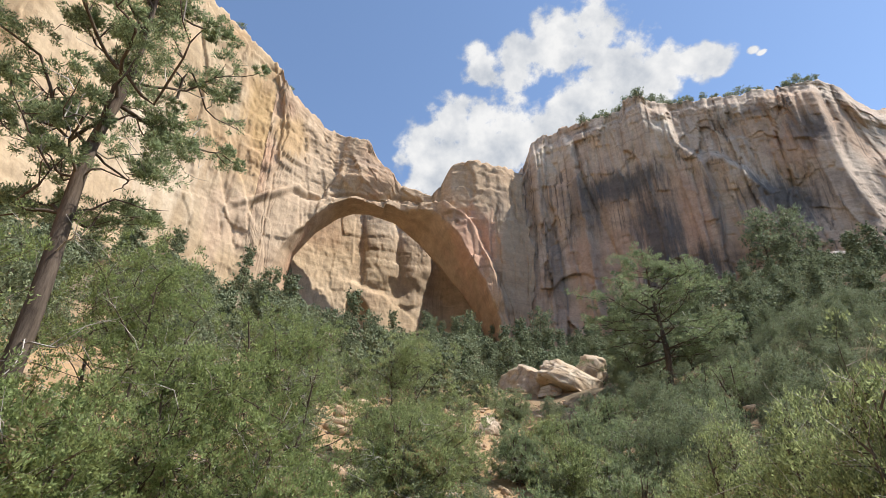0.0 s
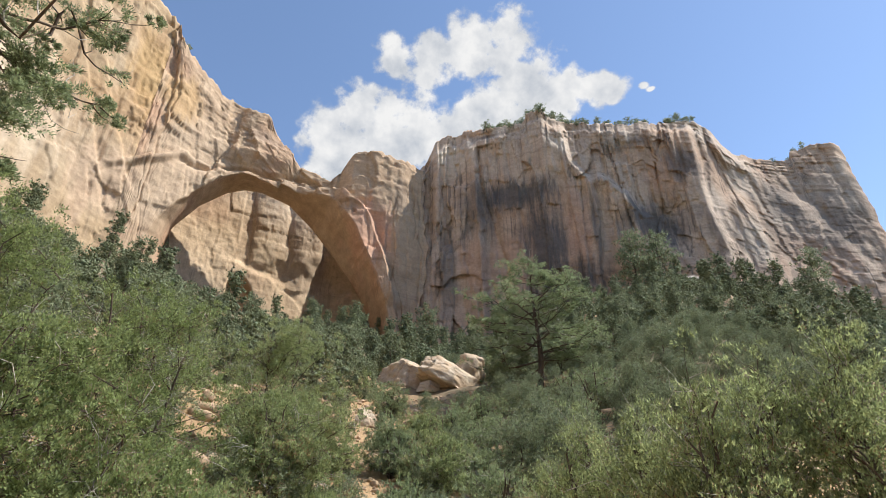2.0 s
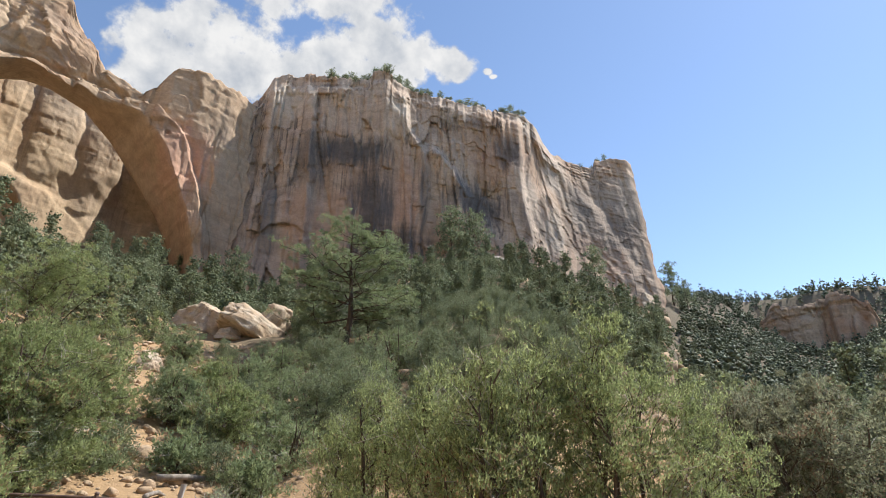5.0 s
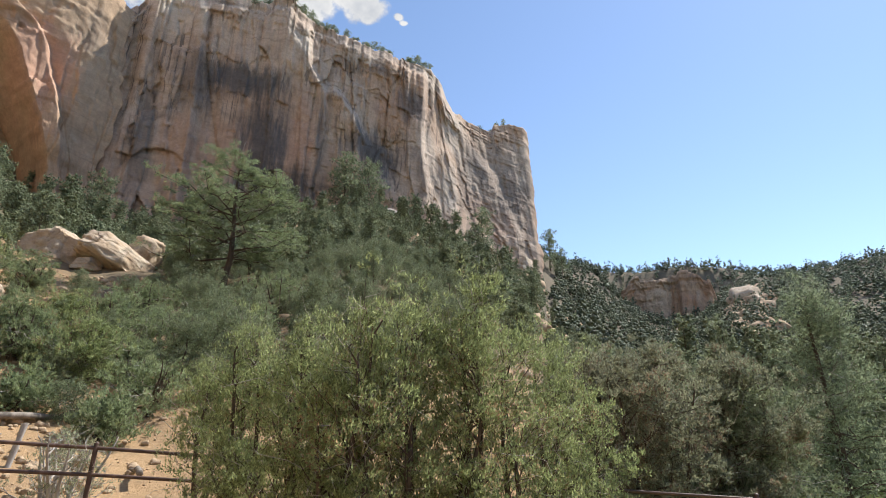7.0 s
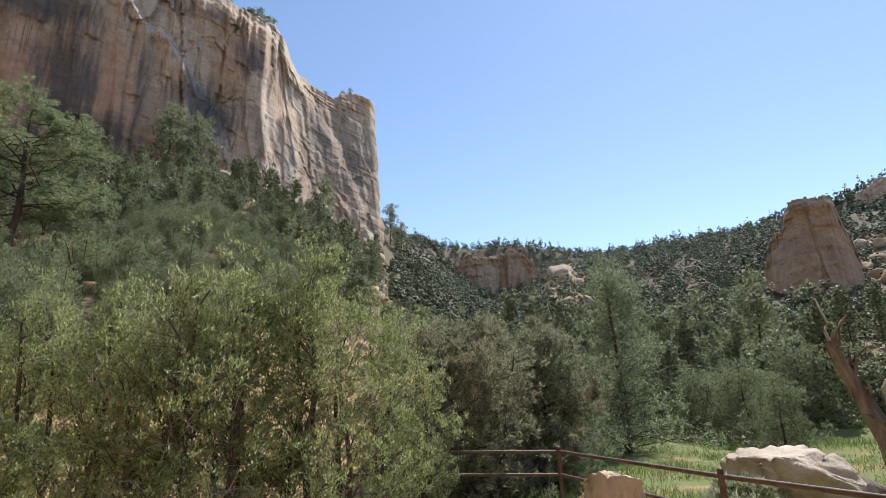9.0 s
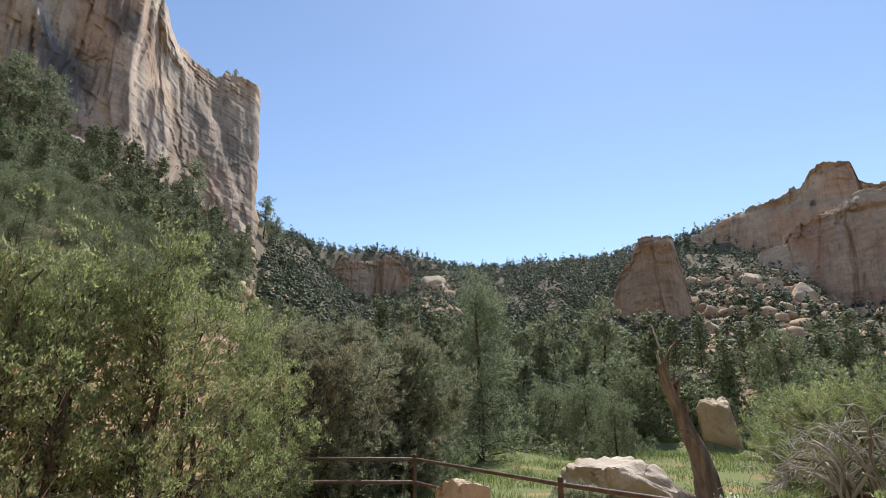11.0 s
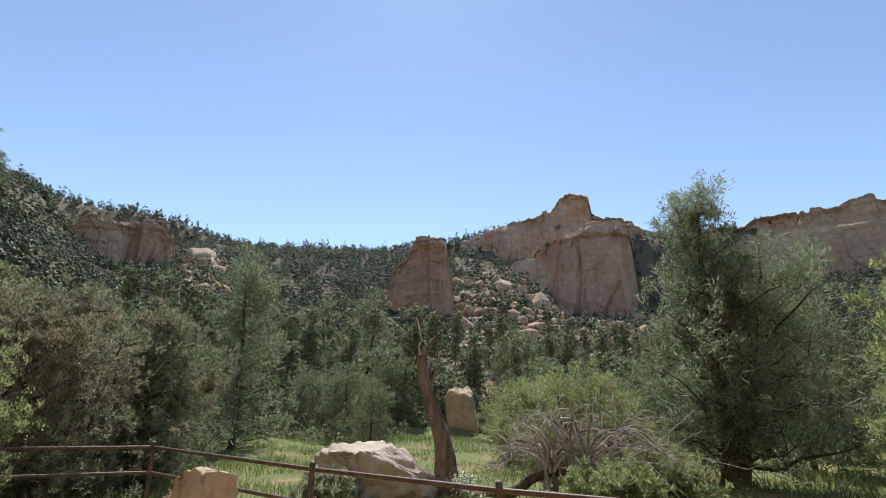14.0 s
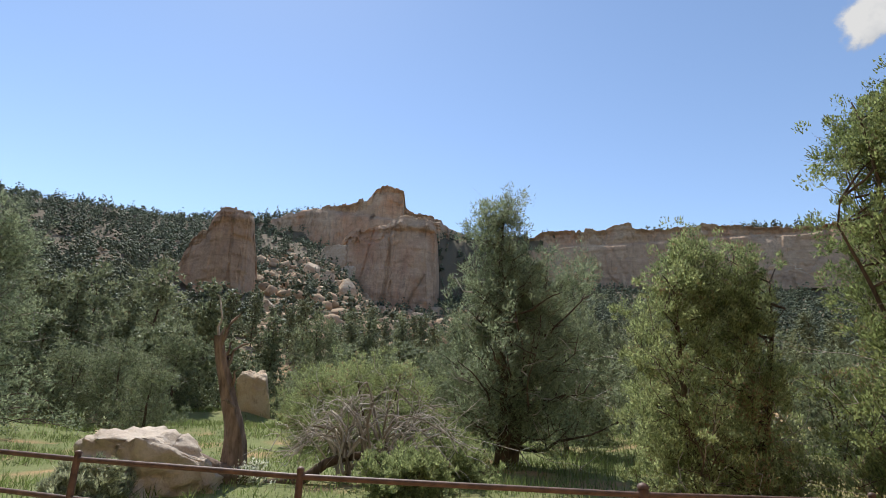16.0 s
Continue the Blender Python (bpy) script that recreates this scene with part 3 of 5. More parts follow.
def wall(name, T, carve, mat, a0, a1, step, rows, label, depth=14.0, cap=1.0, sight=False):
    """A wall of rock from foot to rim, with a top that runs back into the mesa."""
    az = np.arange(a0, a1 + step / 2, step)
    f = np.linspace(-0.12, 1.0, rows)
    A, Fv = np.meshgrid(az, f, indexing="ij")
    eb, et = np.interp(A, T[:, 0], T[:, 2]), np.interp(A, T[:, 0], T[:, 4])
    et = et + crest(A)
    E = eb + (et - eb) * Fv
    P = on_wall(T, A, E)
    out = carve(A, E, P) * (1 - 0.6 * smooth(0.93, 1.0, Fv)) - 0.9 * cap * smooth(0.958, 0.966, Fv)
    P = draw_in(P, out) if sight else push(P, out)
    back = []
    for k, (dist, drop) in enumerate(((1.2, -0.25), (4.0, -0.5), (depth, 0.8), (depth * 2.2, -6.0))):
        Q = push(P[:, -1:, :], np.full(P[:, -1:, 0].shape, -dist))
        Q[..., 2] += drop * (1 + 0.5 * vnoise(Q / 5.0, 70 + k))
        back.append(Q)
    P = np.concatenate([P] + back, 1)
    return thing(name, mesh_of(name, P, grid_faces(P.shape[0], P.shape[1])[:, ::-1], mat, False), label, "cliff", "structure")


wall("wall_left", LEFT, carve_left, M_WALL, -96, -22.8, 0.15, 190, "towering cream sandstone wall lit by the sun")


def resample(poly, n):
    """Points at even steps along a polyline."""
    poly = np.asarray(poly, float)
    s = np.concatenate(([0], np.cumsum(np.linalg.norm(np.diff(poly, axis=0), axis=1))))
    t = np.linspace(0, s[-1], n)
    return np.stack([np.interp(t, s, poly[:, i]) for i in range(poly.shape[1])], -1)


def rounded(poly, n, times=6):
    p = resample(poly, n)
    for _ in range(times):
        q = p.copy()
        q[1:-1] = 0.25 * p[:-2] + 0.5 * p[1:-1] + 0.25 * p[2:]
        p = q
    return p


# the opening: azimuth and elevation angle of its front edge and of its rear edge
ARCH_FRONT = [(-20.0, 19), (-19.8, 25.0), (-19.0, 27.8), (-16.6, 30.6), (-14.2, 32.7), (-12.2, 33.5), (-9.5, 33.4), (-6.0, 32.9), (-1.2, 32.0), (1.6, 30.2), (3.6, 27.4), (5.4, 24.0), (6.6, 20.5), (6.9, 16)]
ARCH_REAR = [(-17.7, 19), (-17.9, 24.5), (-17.4, 27.0), (-15.4, 29.6), (-13.0, 31.4), (-11.2, 32.1), (-9.2, 32.2), (-6.0, 31.5), (-3.0, 29.5), (-0.3, 27.0), (2.4, 24.0), (4.0, 21.6), (5.1, 18.9), (5.9, 15)]


def arch():
    n = 320
    F = rounded(ARCH_FRONT, n)
    F[:, 0] += 0.10 * vnoise(np.stack((F[:, 1] * 1.5, F[:, 0], 0 * F[:, 0]), -1), 5)
    # outer border: up the left side, along the skyline, down the right side
    sky = LEFT[(LEFT[:, 0] >= -22.8)][:, (0, 4)]
    sky[0, 0] = -22.8
    border = np.concatenate(([(-22.8, 19)], sky, [(10.4, 15)]))
    # knots that tie the border to the opening
    fl = np.concatenate(([0], np.cumsum(np.linalg.norm(np.diff(border, axis=0), axis=1))))
    c1, c2 = fl[1], fl[-2]
    t = np.linspace(0, 1, n)
    s = np.interp(t, (0, 0.27, 0.70, 1), (0, c1, c2, fl[-1]))
    O = np.stack((np.interp(s, fl, border[:, 0]), np.interp(s, fl, border[:, 1])), -1)
    top = (t > 0.27) & (t < 0.70)
    O[:, 0] += (t >= 0.70) * 0.8 * fbm(np.stack((O[:, 1] * 0.35, 0 * t, 0 * t), -1), 95, 3) * smooth(0.70, 0.74, t)
    O[:, 1] += top * crest(O[:, 0], 0.8)
    m = 84
    r = np.linspace(0, 1, m)[None, :, None] ** 1.15
    G = F[:, None] * (1 - r) + O[:, None] * r
    A, E = G[..., 0], G[..., 1]
    P = on_wall(LEFT, A, E)
    out = relief(P, 0.8, 0.4, 0.3, 3, 0.5)
    out += carve_left(A, E, P) * smooth(-16, -22, A) - out * smooth(-16, -22, A)
    R = np.broadcast_to(r[..., 0], A.shape)
    # the limb stands proud of the wall to its right
    out += 3.6 * smooth(0.27, 0.19, R + 0.02 * vnoise(P / 4.0, 44)) * smooth(-6, 0, A)
    out += 1.1 * facing(A, E, 6.6, 22.8, 1.0, 1.4)
    # joint over the crown, and the blocks above it
    line = 34.2 - 0.10 * np.abs(A + 8) + 0.25 * np.sin(A * 0.9)
    out -= 1.1 * np.exp(-((E - line) / 0.22) ** 2) * smooth(-20, -16, A) * smooth(3, -1, A)
    out += 1.6 * smooth(34.4, 35.6, E) * smooth(-16, -11, A) * smooth(-4.5, -7, A)
    # hollows in the knob
    out -= 2.4 * facing(A, E, 4.4, 28.4, 1.1, 3.0) + 1.4 * facing(A, E, -9, 37.6, 2.0, 0.9)
    out *= 1 - 0.5 * smooth(0.95, 1.0, R) * top[:, None]
    out -= 1.0 * smooth(0.93, 0.945, R) * top[:, None] * smooth(-3, 1, A)
    P = push(P, out)
    # soffit: from the front edge back to the rear edge
    B = rounded(ARCH_REAR, n)
    Bp = on_wall(LEFT, B[:, 0], B[:, 1], 9.0)
    soffit = []
    for k in np.linspace(0.12, 1, 14):
        Q = P[:, 0] * (1 - k) + Bp * k
        Q = push(Q, 0.5 * np.sin(np.pi * k) * fbm(Q / 3.0, 77, 3) + 0.35 * np.sin(np.pi * k))
        Q[:, 2] += 0.5 * np.sin(np.pi * k) * fbm(Q / 4.0, 78, 3)
        soffit.append(Q)
    rear = []
    for k in np.linspace(0.08, 1, 14):
        Q = Bp * (1 - k) + push(P[:, -1], np.full(n, -9.0)) * k
        rear.append(push(Q, -0.8 * np.sin(np.pi * k) * (1 + fbm(Q / 4.0, 79, 3))))
    cap = [push(P[:, -1], np.full(n, -x)) for x in (6.0, 2.5, 0.8)]
    # strips in order: rear (rim to opening), soffit (rear to front), face (opening to rim), cap (rim to rear rim)
    strip = np.concatenate((np.stack(rear, 1)[:, ::-1], np.stack(soffit, 1)[:, ::-1], P, np.stack(cap, 1)[:, ::-1], np.stack(rear, 1)[:, -1:]), 1)
    return thing("arch", mesh_of("arch", strip, grid_faces(strip.shape[0], strip.shape[1])[:, ::-1], M_ARCH, False),
                 "natural sandstone arch spanning a deep alcove", "rock arch", "structure")


arch()
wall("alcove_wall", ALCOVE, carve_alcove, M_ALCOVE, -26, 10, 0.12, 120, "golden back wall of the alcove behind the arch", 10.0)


def right_cliff():
    """The long varnished cliff, round its nose and along its far side."""
    az = np.arange(8.6, 55.11, 0.13)
    f = np.linspace(-0.12, 1.0, 200)
    A, Fv = np.meshgrid(az, f, indexing="ij")
    T = RIGHT
    eb, et = np.interp(A, T[:, 0], T[:, 2]), np.interp(A, T[:, 0], T[:, 4])
    et = et + 0.9 * crest(A) * smooth(55, 53, A)
    E = eb + (et - eb) * Fv
    lean = 1.25 * smooth(46, 55.1, A) * (1 - np.clip(Fv, 0, 1)) ** 1.3
    P = on_wall(T, A, E)
    out = carve_right(A, E, P) * (1 - 0.5 * smooth(0.94, 1.0, Fv)) * (1 - 0.5 * smooth(53.6, 55.1, A)) - 1.3 * smooth(0.95, 0.957, Fv) * smooth(54, 52, A)
    d = np.linalg.norm(P[..., :2], axis=-1)
    P2 = polar(A + lean, d, P[..., 2])
    P = draw_in(P2, out)
    # round the nose, straight away from the canyon's middle
    side = []
    for k, (dd, da) in enumerate(((1.5, 0.25), (4, 0.45), (8, 0.50), (14, 0.3), (24, 0.0), (40, -0.6), (70, -2.0), (110, -4))):
        n = 0.22 * fbm(P[-1:] / 4.0 + k * 0.7, 83, 3)
        q = polar(A[-1:] + lean[-1:] + da + n, d[-1:] + dd, P[-1:, :, 2] - 0.02 * dd * np.clip(Fv[-1:], 0, 1))
        side.append(q)
    P = np.concatenate([P] + side, 0)
    back = []
    for k, (dist, drop) in enumerate(((1.2, -0.25), (4.0, -0.4), (14, 0.8), (32, -6.0))):
        Q = push(P[:, -1:, :], np.full(P[:, -1:, 0].shape, -dist))
        Q[..., 2] += drop * (1 + 0.5 * vnoise(Q / 5.0, 70 + k))
        back.append(Q)
    P = np.concatenate([P] + back, 1)
    return thing("cliff_right", mesh_of("cliff_right", P, grid_faces(P.shape[0], P.shape[1])[:, ::-1], M_CLIFF, False),
                 "long sandstone cliff streaked with dark desert varnish", "cliff", "structure")


right_cliff()


def far_cliff(name, rows, step, label, seed, rows_up=46, depth=10.0, mat=M_FAR, flutes=1.0, bench=None):
    """A cliff on the far side of the valley; bench: the elevation and depth of a step in it."""
    T = table(rows)

    def carve(az, el, P):
        rim = np.interp(az, T[:, 0], T[:, 4])
        flute = 1.8 * vnoise(P / np.array((8.0, 8.0, 60.0)), seed) - 1.2 * np.exp(-(vnoise(P / np.array((9.0, 9.0, 45.0)), seed + 2) / 0.13) ** 2) + 0.5 * vnoise(P / np.array((2.8, 2.8, 22.0)), seed + 1)
        out = relief(P, 1.2, 0.5, 0.45, seed, 0.5) + flutes * flute + relief(P, 0.0, 0.2, 1.6, seed + 3, 0.8) * smooth(rim - 1.6, rim - 0.9, el)
        if bench:
            line = bench[0] + 0.35 * vnoise(P / 30.0, seed + 4)
            out -= bench[1] * smooth(line - 0.06, line + 0.06, el)
        return out * smooth(T[0, 0], T[0, 0] + 0.8, az) * smooth(T[-1, 0], T[-1, 0] - 0.5, az)

    return wall(name, T, carve, mat, T[0, 0], T[-1, 0], step, rows_up, label, depth, 1.0, True)


far_cliff("cliff_far_red", [(64.0, 280, 12.6, 284, 13.4), (64.8, 272, 12.4, 275, 14.3), (66.0, 268, 11.2, 270, 15.4), (68.3, 266, 10.4, 268, 15.3), (69.9, 270, 10.4, 272, 15.2), (70.2, 264, 10.4, 266, 15.5), (71.5, 264, 10.4, 266, 15.7), (72.9, 268, 10.8, 270, 14.7), (73.5, 276, 11.2, 280, 12.2)], 0.08,
          "broken red sandstone cliff on the far slope", 21, 56)
far_cliff("rock_tower", [(94.2, 170, 9.6, 172, 10.0), (94.7, 164, 9.6, 166, 12.0), (95.4, 158, 9.3, 161, 13.6), (96.4, 153, 8.6, 156, 14.5), (96.9, 151, 8.0, 153, 16.1), (97.6, 150, 7.6, 151, 16.8), (100.1, 149, 6.8, 150, 16.8), (100.6, 151, 6.8, 152, 16.2), (101.0, 154, 7.0, 156, 14.6), (101.6, 162, 7.4, 164, 11.0), (101.9, 172, 8.0, 174, 8.6)], 0.06,
          "blunt sandstone tower standing out of the slope", 22, 90, 10.0, M_FAR, 0.5)
far_cliff("mesa_upper", [(101.6, 285, 11.0, 290, 15.4), (103.8, 276, 10.5, 282, 16.9), (107, 268, 10.5, 274, 18.0), (110, 262, 10.5, 268, 18.9), (112.6, 256, 11.0, 262, 19.8), (113.1, 254, 15.4, 257, 20.5), (114.3, 253, 15.4, 255, 21.0), (116.2, 254, 15.4, 256, 20.3), (116.5, 258, 15.4, 261, 18.7), (117.2, 260, 15.4, 263, 18.4), (120.4, 264, 14.5, 268, 18.0), (120.8, 268, 13.4, 273, 17.3), (122.4, 280, 13, 288, 16.5), (123.5, 290, 12.6, 300, 16.0)], 0.08,
          "stepped upper sandstone cliffs of the mesa", 23, 60, 10.0, M_FAR, 0.6, (17.6, 4.0))
far_cliff("mesa_face", [(109.6, 246, 11.6, 250, 12.4), (110.1, 236, 11.2, 240, 15.6), (110.6, 231, 10.9, 236, 16.2), (112.2, 228, 10.2, 232, 16.4), (114.4, 223, 9.6, 228, 16.8), (115.4, 221, 9.0, 226, 17.4), (116.9, 218, 8.6, 223, 18.0), (119.2, 219, 8.6, 224, 17.7), (119.9, 221, 8.8, 226, 17.3), (120.3, 228, 9.0, 232, 15.0), (120.6, 240, 9.4, 244, 11.0)], 0.07,
          "fluted reddish sandstone face of the mesa", 24, 90, 26.0, M_FAR, 1.2)
far_cliff("cliff_far_band", [(121, 330, 11.2, 336, 15.4), (127, 316, 10.8, 322, 16.0), (131, 310, 10.8, 316, 16.5), (133.6, 306, 10.8, 312, 17.0), (137.6, 303, 10.8, 309, 16.6), (140.5, 300, 10.8, 306, 17.1), (143, 300, 10.8, 306, 16.6), (146, 300, 10.8, 306, 16.7), (150, 300, 10.8, 306, 16.4), (155, 303, 10.8, 309, 15.8), (160, 306, 10.6, 312, 15.6), (172, 320, 10.6, 330, 15.2)], 0.1,
          "long banded sandstone cliff under the mesa rim", 25, 70, 10.0, M_FAR, 0.6, (15.1, 6.0))


# ---- trees and shrubs ----
def limb_path(a, b, k, sag, rng, wob):
    t = np.linspace(0, 1, k)[:, None]
    p = a * (1 - t) + b * t
    p[:, 2] += sag * np.sin(np.pi * t[:, 0])
    knots = rng.normal(size=(5, 3)) * wob * np.linalg.norm(b - a) * 1.3
    knots[0] = knots[-1] = 0
    u = t[:, 0] * 4
    i = np.minimum(u.astype(int), 3)
    f = (u - i)[:, None]
    f = f * f * (3 - 2 * f)
    return p + knots[i] * (1 - f) + knots[i + 1] * f


PROFILE = {
    "dome": lambda t: np.sqrt(np.clip(1 - ((t - 0.42) / 0.60) ** 2, 0.03, 1)),
    "cone": lambda t: np.clip(1.04 - t, 0.02, 1) * smooth(-0.15, 0.15, t),
    "column": lambda t: np.clip(1 - np.clip(t - 0.35, 0, 1) ** 2 * 2.1, 0.10, 1) * smooth(-0.25, 0.2, t),
    "crown": lambda t: np.sqrt(np.clip(1 - ((t - 0.66) / 0.38) ** 2, 0.02, 1)),
}


def tree(name, label, seed, h, w, base=0.1, stems=1, limbs=30, sub=5, clump=0.3, blade=(0.1, 0.014), count=60, leaf=None, bark=None,
         shape="dome", trunk=0.1, flat=1.0, bare=0.15, lean=(0.0, 0.0), up=0.5, spread=0.35, category="tree", at=None, dead=0, group="",
         split=True, thick=0.22, gaps=0.0, droop=0.0, wob=0.035, ragged=0.22, tufts=8, sway=0.03, solid=0):
    """A trunk or several stems, limbs with twigs, and clumps of blades at their ends."""
    leaf, bark = leaf or M_JUN, bark or M_BARK
    rng = np.random.default_rng(seed)
    root = new(name)
    tagged(root, label, category, group)
    prof = PROFILE[shape]
    trunks, arms, bare_twigs, centres, radii = [], [], [], [], []
    for s in range(stems):
        a = rng.uniform(0, 2 * np.pi)
        foot = np.array((0.06 * w * np.cos(a), 0.06 * w * np.sin(a), -0.25)) * (stems > 1) + np.array((0, 0, -0.25)) * (stems == 1)
        tip = np.array((lean[0] * h, lean[1] * h, h * 0.94))
        if stems > 1:
            out = spread * w * rng.uniform(0.4, 1.0)
            tip = np.array((lean[0] * h + out * np.cos(a), lean[1] * h + out * np.sin(a), h * rng.uniform(0.7, 0.95)))
        k = 18
        p = limb_path(foot, tip, k, 0, rng, 0.008)
        p[1:-1, :2] += sway * h * np.stack([np.sin(np.linspace(0, 3.1, k)[1:-1] * rng.uniform(0.8, 2.2) + rng.uniform(0, 6)) for _ in range(2)], -1) * np.linspace(0, 1, k)[1:-1, None]
        r = trunk / stems ** 0.4 * np.linspace(1, 0.12, k) ** 0.9
        r[0] *= 1.35
        trunks.append((p, r))
    for i in range(limbs):
        s = trunks[i % stems][0]
        t = base + (1 - base) * ((i + rng.uniform(0, 1)) / limbs)
        a = i * 2.39996 + rng.normal() * 0.5
        lobe = 1 + ragged * math.sin(2 * a + 5 * t + seed) + 0.6 * ragged * math.sin(5 * a - 9 * t + 2 * seed)
        reach = (0.5 * w - 0.7 * clump) * float(prof(np.array(t))) * rng.uniform(0.5, 1.08) * lobe
        z = t * (h - 0.9 * clump)
        axis = s[np.argmin(np.abs(s[:, 2] - max(z - 0.55 * reach * up - 0.05 * h, 0.04 * h)))]
        centre = np.array((lean[0] * z, lean[1] * z))
        end = np.array((centre[0] + reach * np.cos(a), centre[1] + reach * np.sin(a), z + 0.04 * h * rng.normal() - droop * reach))
        p = limb_path(axis, end, 11, 0.06 * reach * rng.normal(), rng, wob)
        length = np.linalg.norm(end - axis)
        r0 = max(0.008, trunk * thick * min(1, length / (0.5 * w)))
        arm = [(p, r0 * np.linspace(1, 0.2, 11))]
        if rng.uniform() >= gaps:
            for j in range(sub):
                f = 1.0 if j == 0 else rng.uniform(0.3, 1.0)
                at_p = p[int(f * 10)]
                d = rng.normal(size=3) * np.array((1, 1, 0.6)) + (end - axis) / (length + 1e-6) * 0.8 + np.array((0, 0, 0.35))
                tip = at_p + d / np.linalg.norm(d) * clump * rng.uniform(0.7, 2.0)
                if rng.uniform() < bare:
                    bare_twigs.append((limb_path(at_p, tip + d * 0.12, 4, 0, rng, 0.09), r0 * np.linspace(0.4, 0.1, 4)))
                    continue
                arm.append((limb_path(at_p, tip, 3, 0, rng, 0.05), r0 * np.linspace(0.42, 0.1, 3)))
                centres.append(tip)
                radii.append(clump * rng.uniform(0.5, 1.2))
        arms.append(arm)
    for _ in range(dead):
        s = trunks[rng.integers(stems)][0]
        a0 = s[rng.integers(2, 12)]
        d = rng.normal(size=3) * np.array((1, 1, 0.45))
        d /= np.linalg.norm(d)
        p = limb_path(a0, a0 + d * w * rng.uniform(0.22, 0.5), 6, 0, rng, 0.06)
        bare_twigs.append((p, 0.10 * trunk * np.linspace(1, 0.2, 6)))
        for _ in range(3):
            q = p[rng.integers(2, 6)]
            bare_twigs.append((limb_path(q, q + (d + rng.normal(size=3) * 0.8) * w * 0.09, 4, 0, rng, 0.08), 0.05 * trunk * np.linspace(1, 0.3, 4)))
    if split:
        for p in trunks:
            part("trunk" if stems == 1 else "stem", mesh_of("trunk", *tubes([p], 9), bark, True), root)
        for arm in arms:
            part("limb", mesh_of("limb", *tubes(arm[:1], 5), bark, True), root)
        tagged(part("twig", mesh_of("twig", *tubes([q for arm in arms for q in arm[1:]], 3), bark, True), root), kind="stuff")
    else:
        part("trunk", mesh_of("trunk", *tubes(trunks[:1], 5), bark, True), root)
        tagged(part("branchwork", mesh_of("branchwork", *tubes(trunks[1:] + [(q[0][::5], q[1][::5]) for arm in arms for q in arm[:1]][:: max(1, limbs // 12)], 4), bark, True), root), kind="stuff")
    if bare_twigs:
        tagged(part("dead_twig", mesh_of("dead_twig", *tubes(bare_twigs, 3), M_GREYWOOD, True), root, "bleached grey dead twigs"), kind="stuff")
    c, r = np.array(centres), np.array(radii)
    core = None
    if solid:
        ball = rng.normal(size=(len(c) * solid, 3))
        ball *= (rng.uniform(0.2, 1, len(ball)) ** 0.5 / (np.linalg.norm(ball, axis=1) + 1e-9))[:, None]
        core = lumps(np.repeat(c, solid, 0) + ball * np.repeat(r, solid)[:, None] * 0.7 * np.array((1, 1, flat)), np.repeat(r, solid) * rng.uniform(0.26, 0.46, len(ball)), rng)
    if tufts:
        # each clump is made of small tufts
        ball = rng.normal(size=(len(c) * tufts, 3))
        ball *= (rng.uniform(0.25, 1, len(ball)) ** 0.5 / (np.linalg.norm(ball, axis=1) + 1e-9))[:, None]
        c = np.repeat(c, tufts, 0) + ball * np.repeat(r, tufts)[:, None] * np.array((1, 1, flat))
        aim = ball * 0.9 + np.array((0, 0, up)) + rng.normal(size=ball.shape) * 0.3
        r = np.repeat(r, tufts) * rng.uniform(0.3, 0.5, len(c))
        n = np.full(len(c), max(4, int(count / tufts)))
    else:
        aim = np.zeros((len(c), 3)) + np.array((0, 0, up))
        n = np.maximum((count * (r / clump) ** 2).astype(int), 5)
    idx = np.repeat(np.arange(len(c)), n)
    off = rng.normal(size=(len(idx), 3))
    off *= (rng.uniform(0.1, 1, len(idx)) ** 0.6 / (np.linalg.norm(off, axis=1) + 1e-9))[:, None]
    pos = c[idx] + off * r[idx][:, None] * np.array((1, 1, 0.5 + 0.5 * flat))
    d = off * 0.8 + aim[idx] + rng.normal(size=off.shape) * 0.45
    crown = blades(pos, d, blade[0], blade[1], rng)
    part("crown", mesh_of("crown", *(joined(crown, core) if solid else crown), leaf), root)
    if at is not None:
        root.matrix_world = at
    return root


def spot(az, d, turn=0.0, scale=1.0, sink=0.0):
    p = polar(az, d)
    z = float(ground(p[0], p[1]))
    return pose(float(p[0]), float(p[1]), z - sink, 0, 0, turn) @ Matrix.Scale(scale, 4)


JUN = dict(leaf=None, stems=4, limbs=62, sub=10, clump=0.25, count=140, blade=(0.048, 0.028), shape="dome", trunk=0.10, bare=0.22, dead=16, tufts=4, ragged=0.3, base=0.05, category="juniper", thick=0.16, up=0.9)


def jun(az, d, h, w, seed, label, **kw):
    o = {**JUN, **kw}
    return tree("juniper", label, seed, h, w, at=spot(az, d, seed * 40 % 360), **o)


# the dense shrubs round the viewing place
jun(-48.5, 9, 4.6, 4.0, 1, "dense green juniper on the sandy slope", clump=0.3)
jun(-36.5, 8.2, 2.4, 3.2, 14, "spreading green juniper with dead lower branches", dead=26)
jun(-31.5, 12, 5.2, 4.6, 2, "dense green juniper with dead lower branches", clump=0.3, dead=12)
jun(-22.5, 9.5, 3.6, 3.8, 3, "spreading green juniper with grey dead twigs", dead=28)
jun(-16.5, 13, 4.6, 4.6, 4, "rounded green juniper below the arch", clump=0.3)
jun(-13, 8.8, 1.9, 2.0, 15, "low green juniper beside bare sand")
jun(-3.5, 18, 4.4, 4.6, 5, "yellow-green juniper on the talus", leaf=M_OLIVE, clump=0.3)
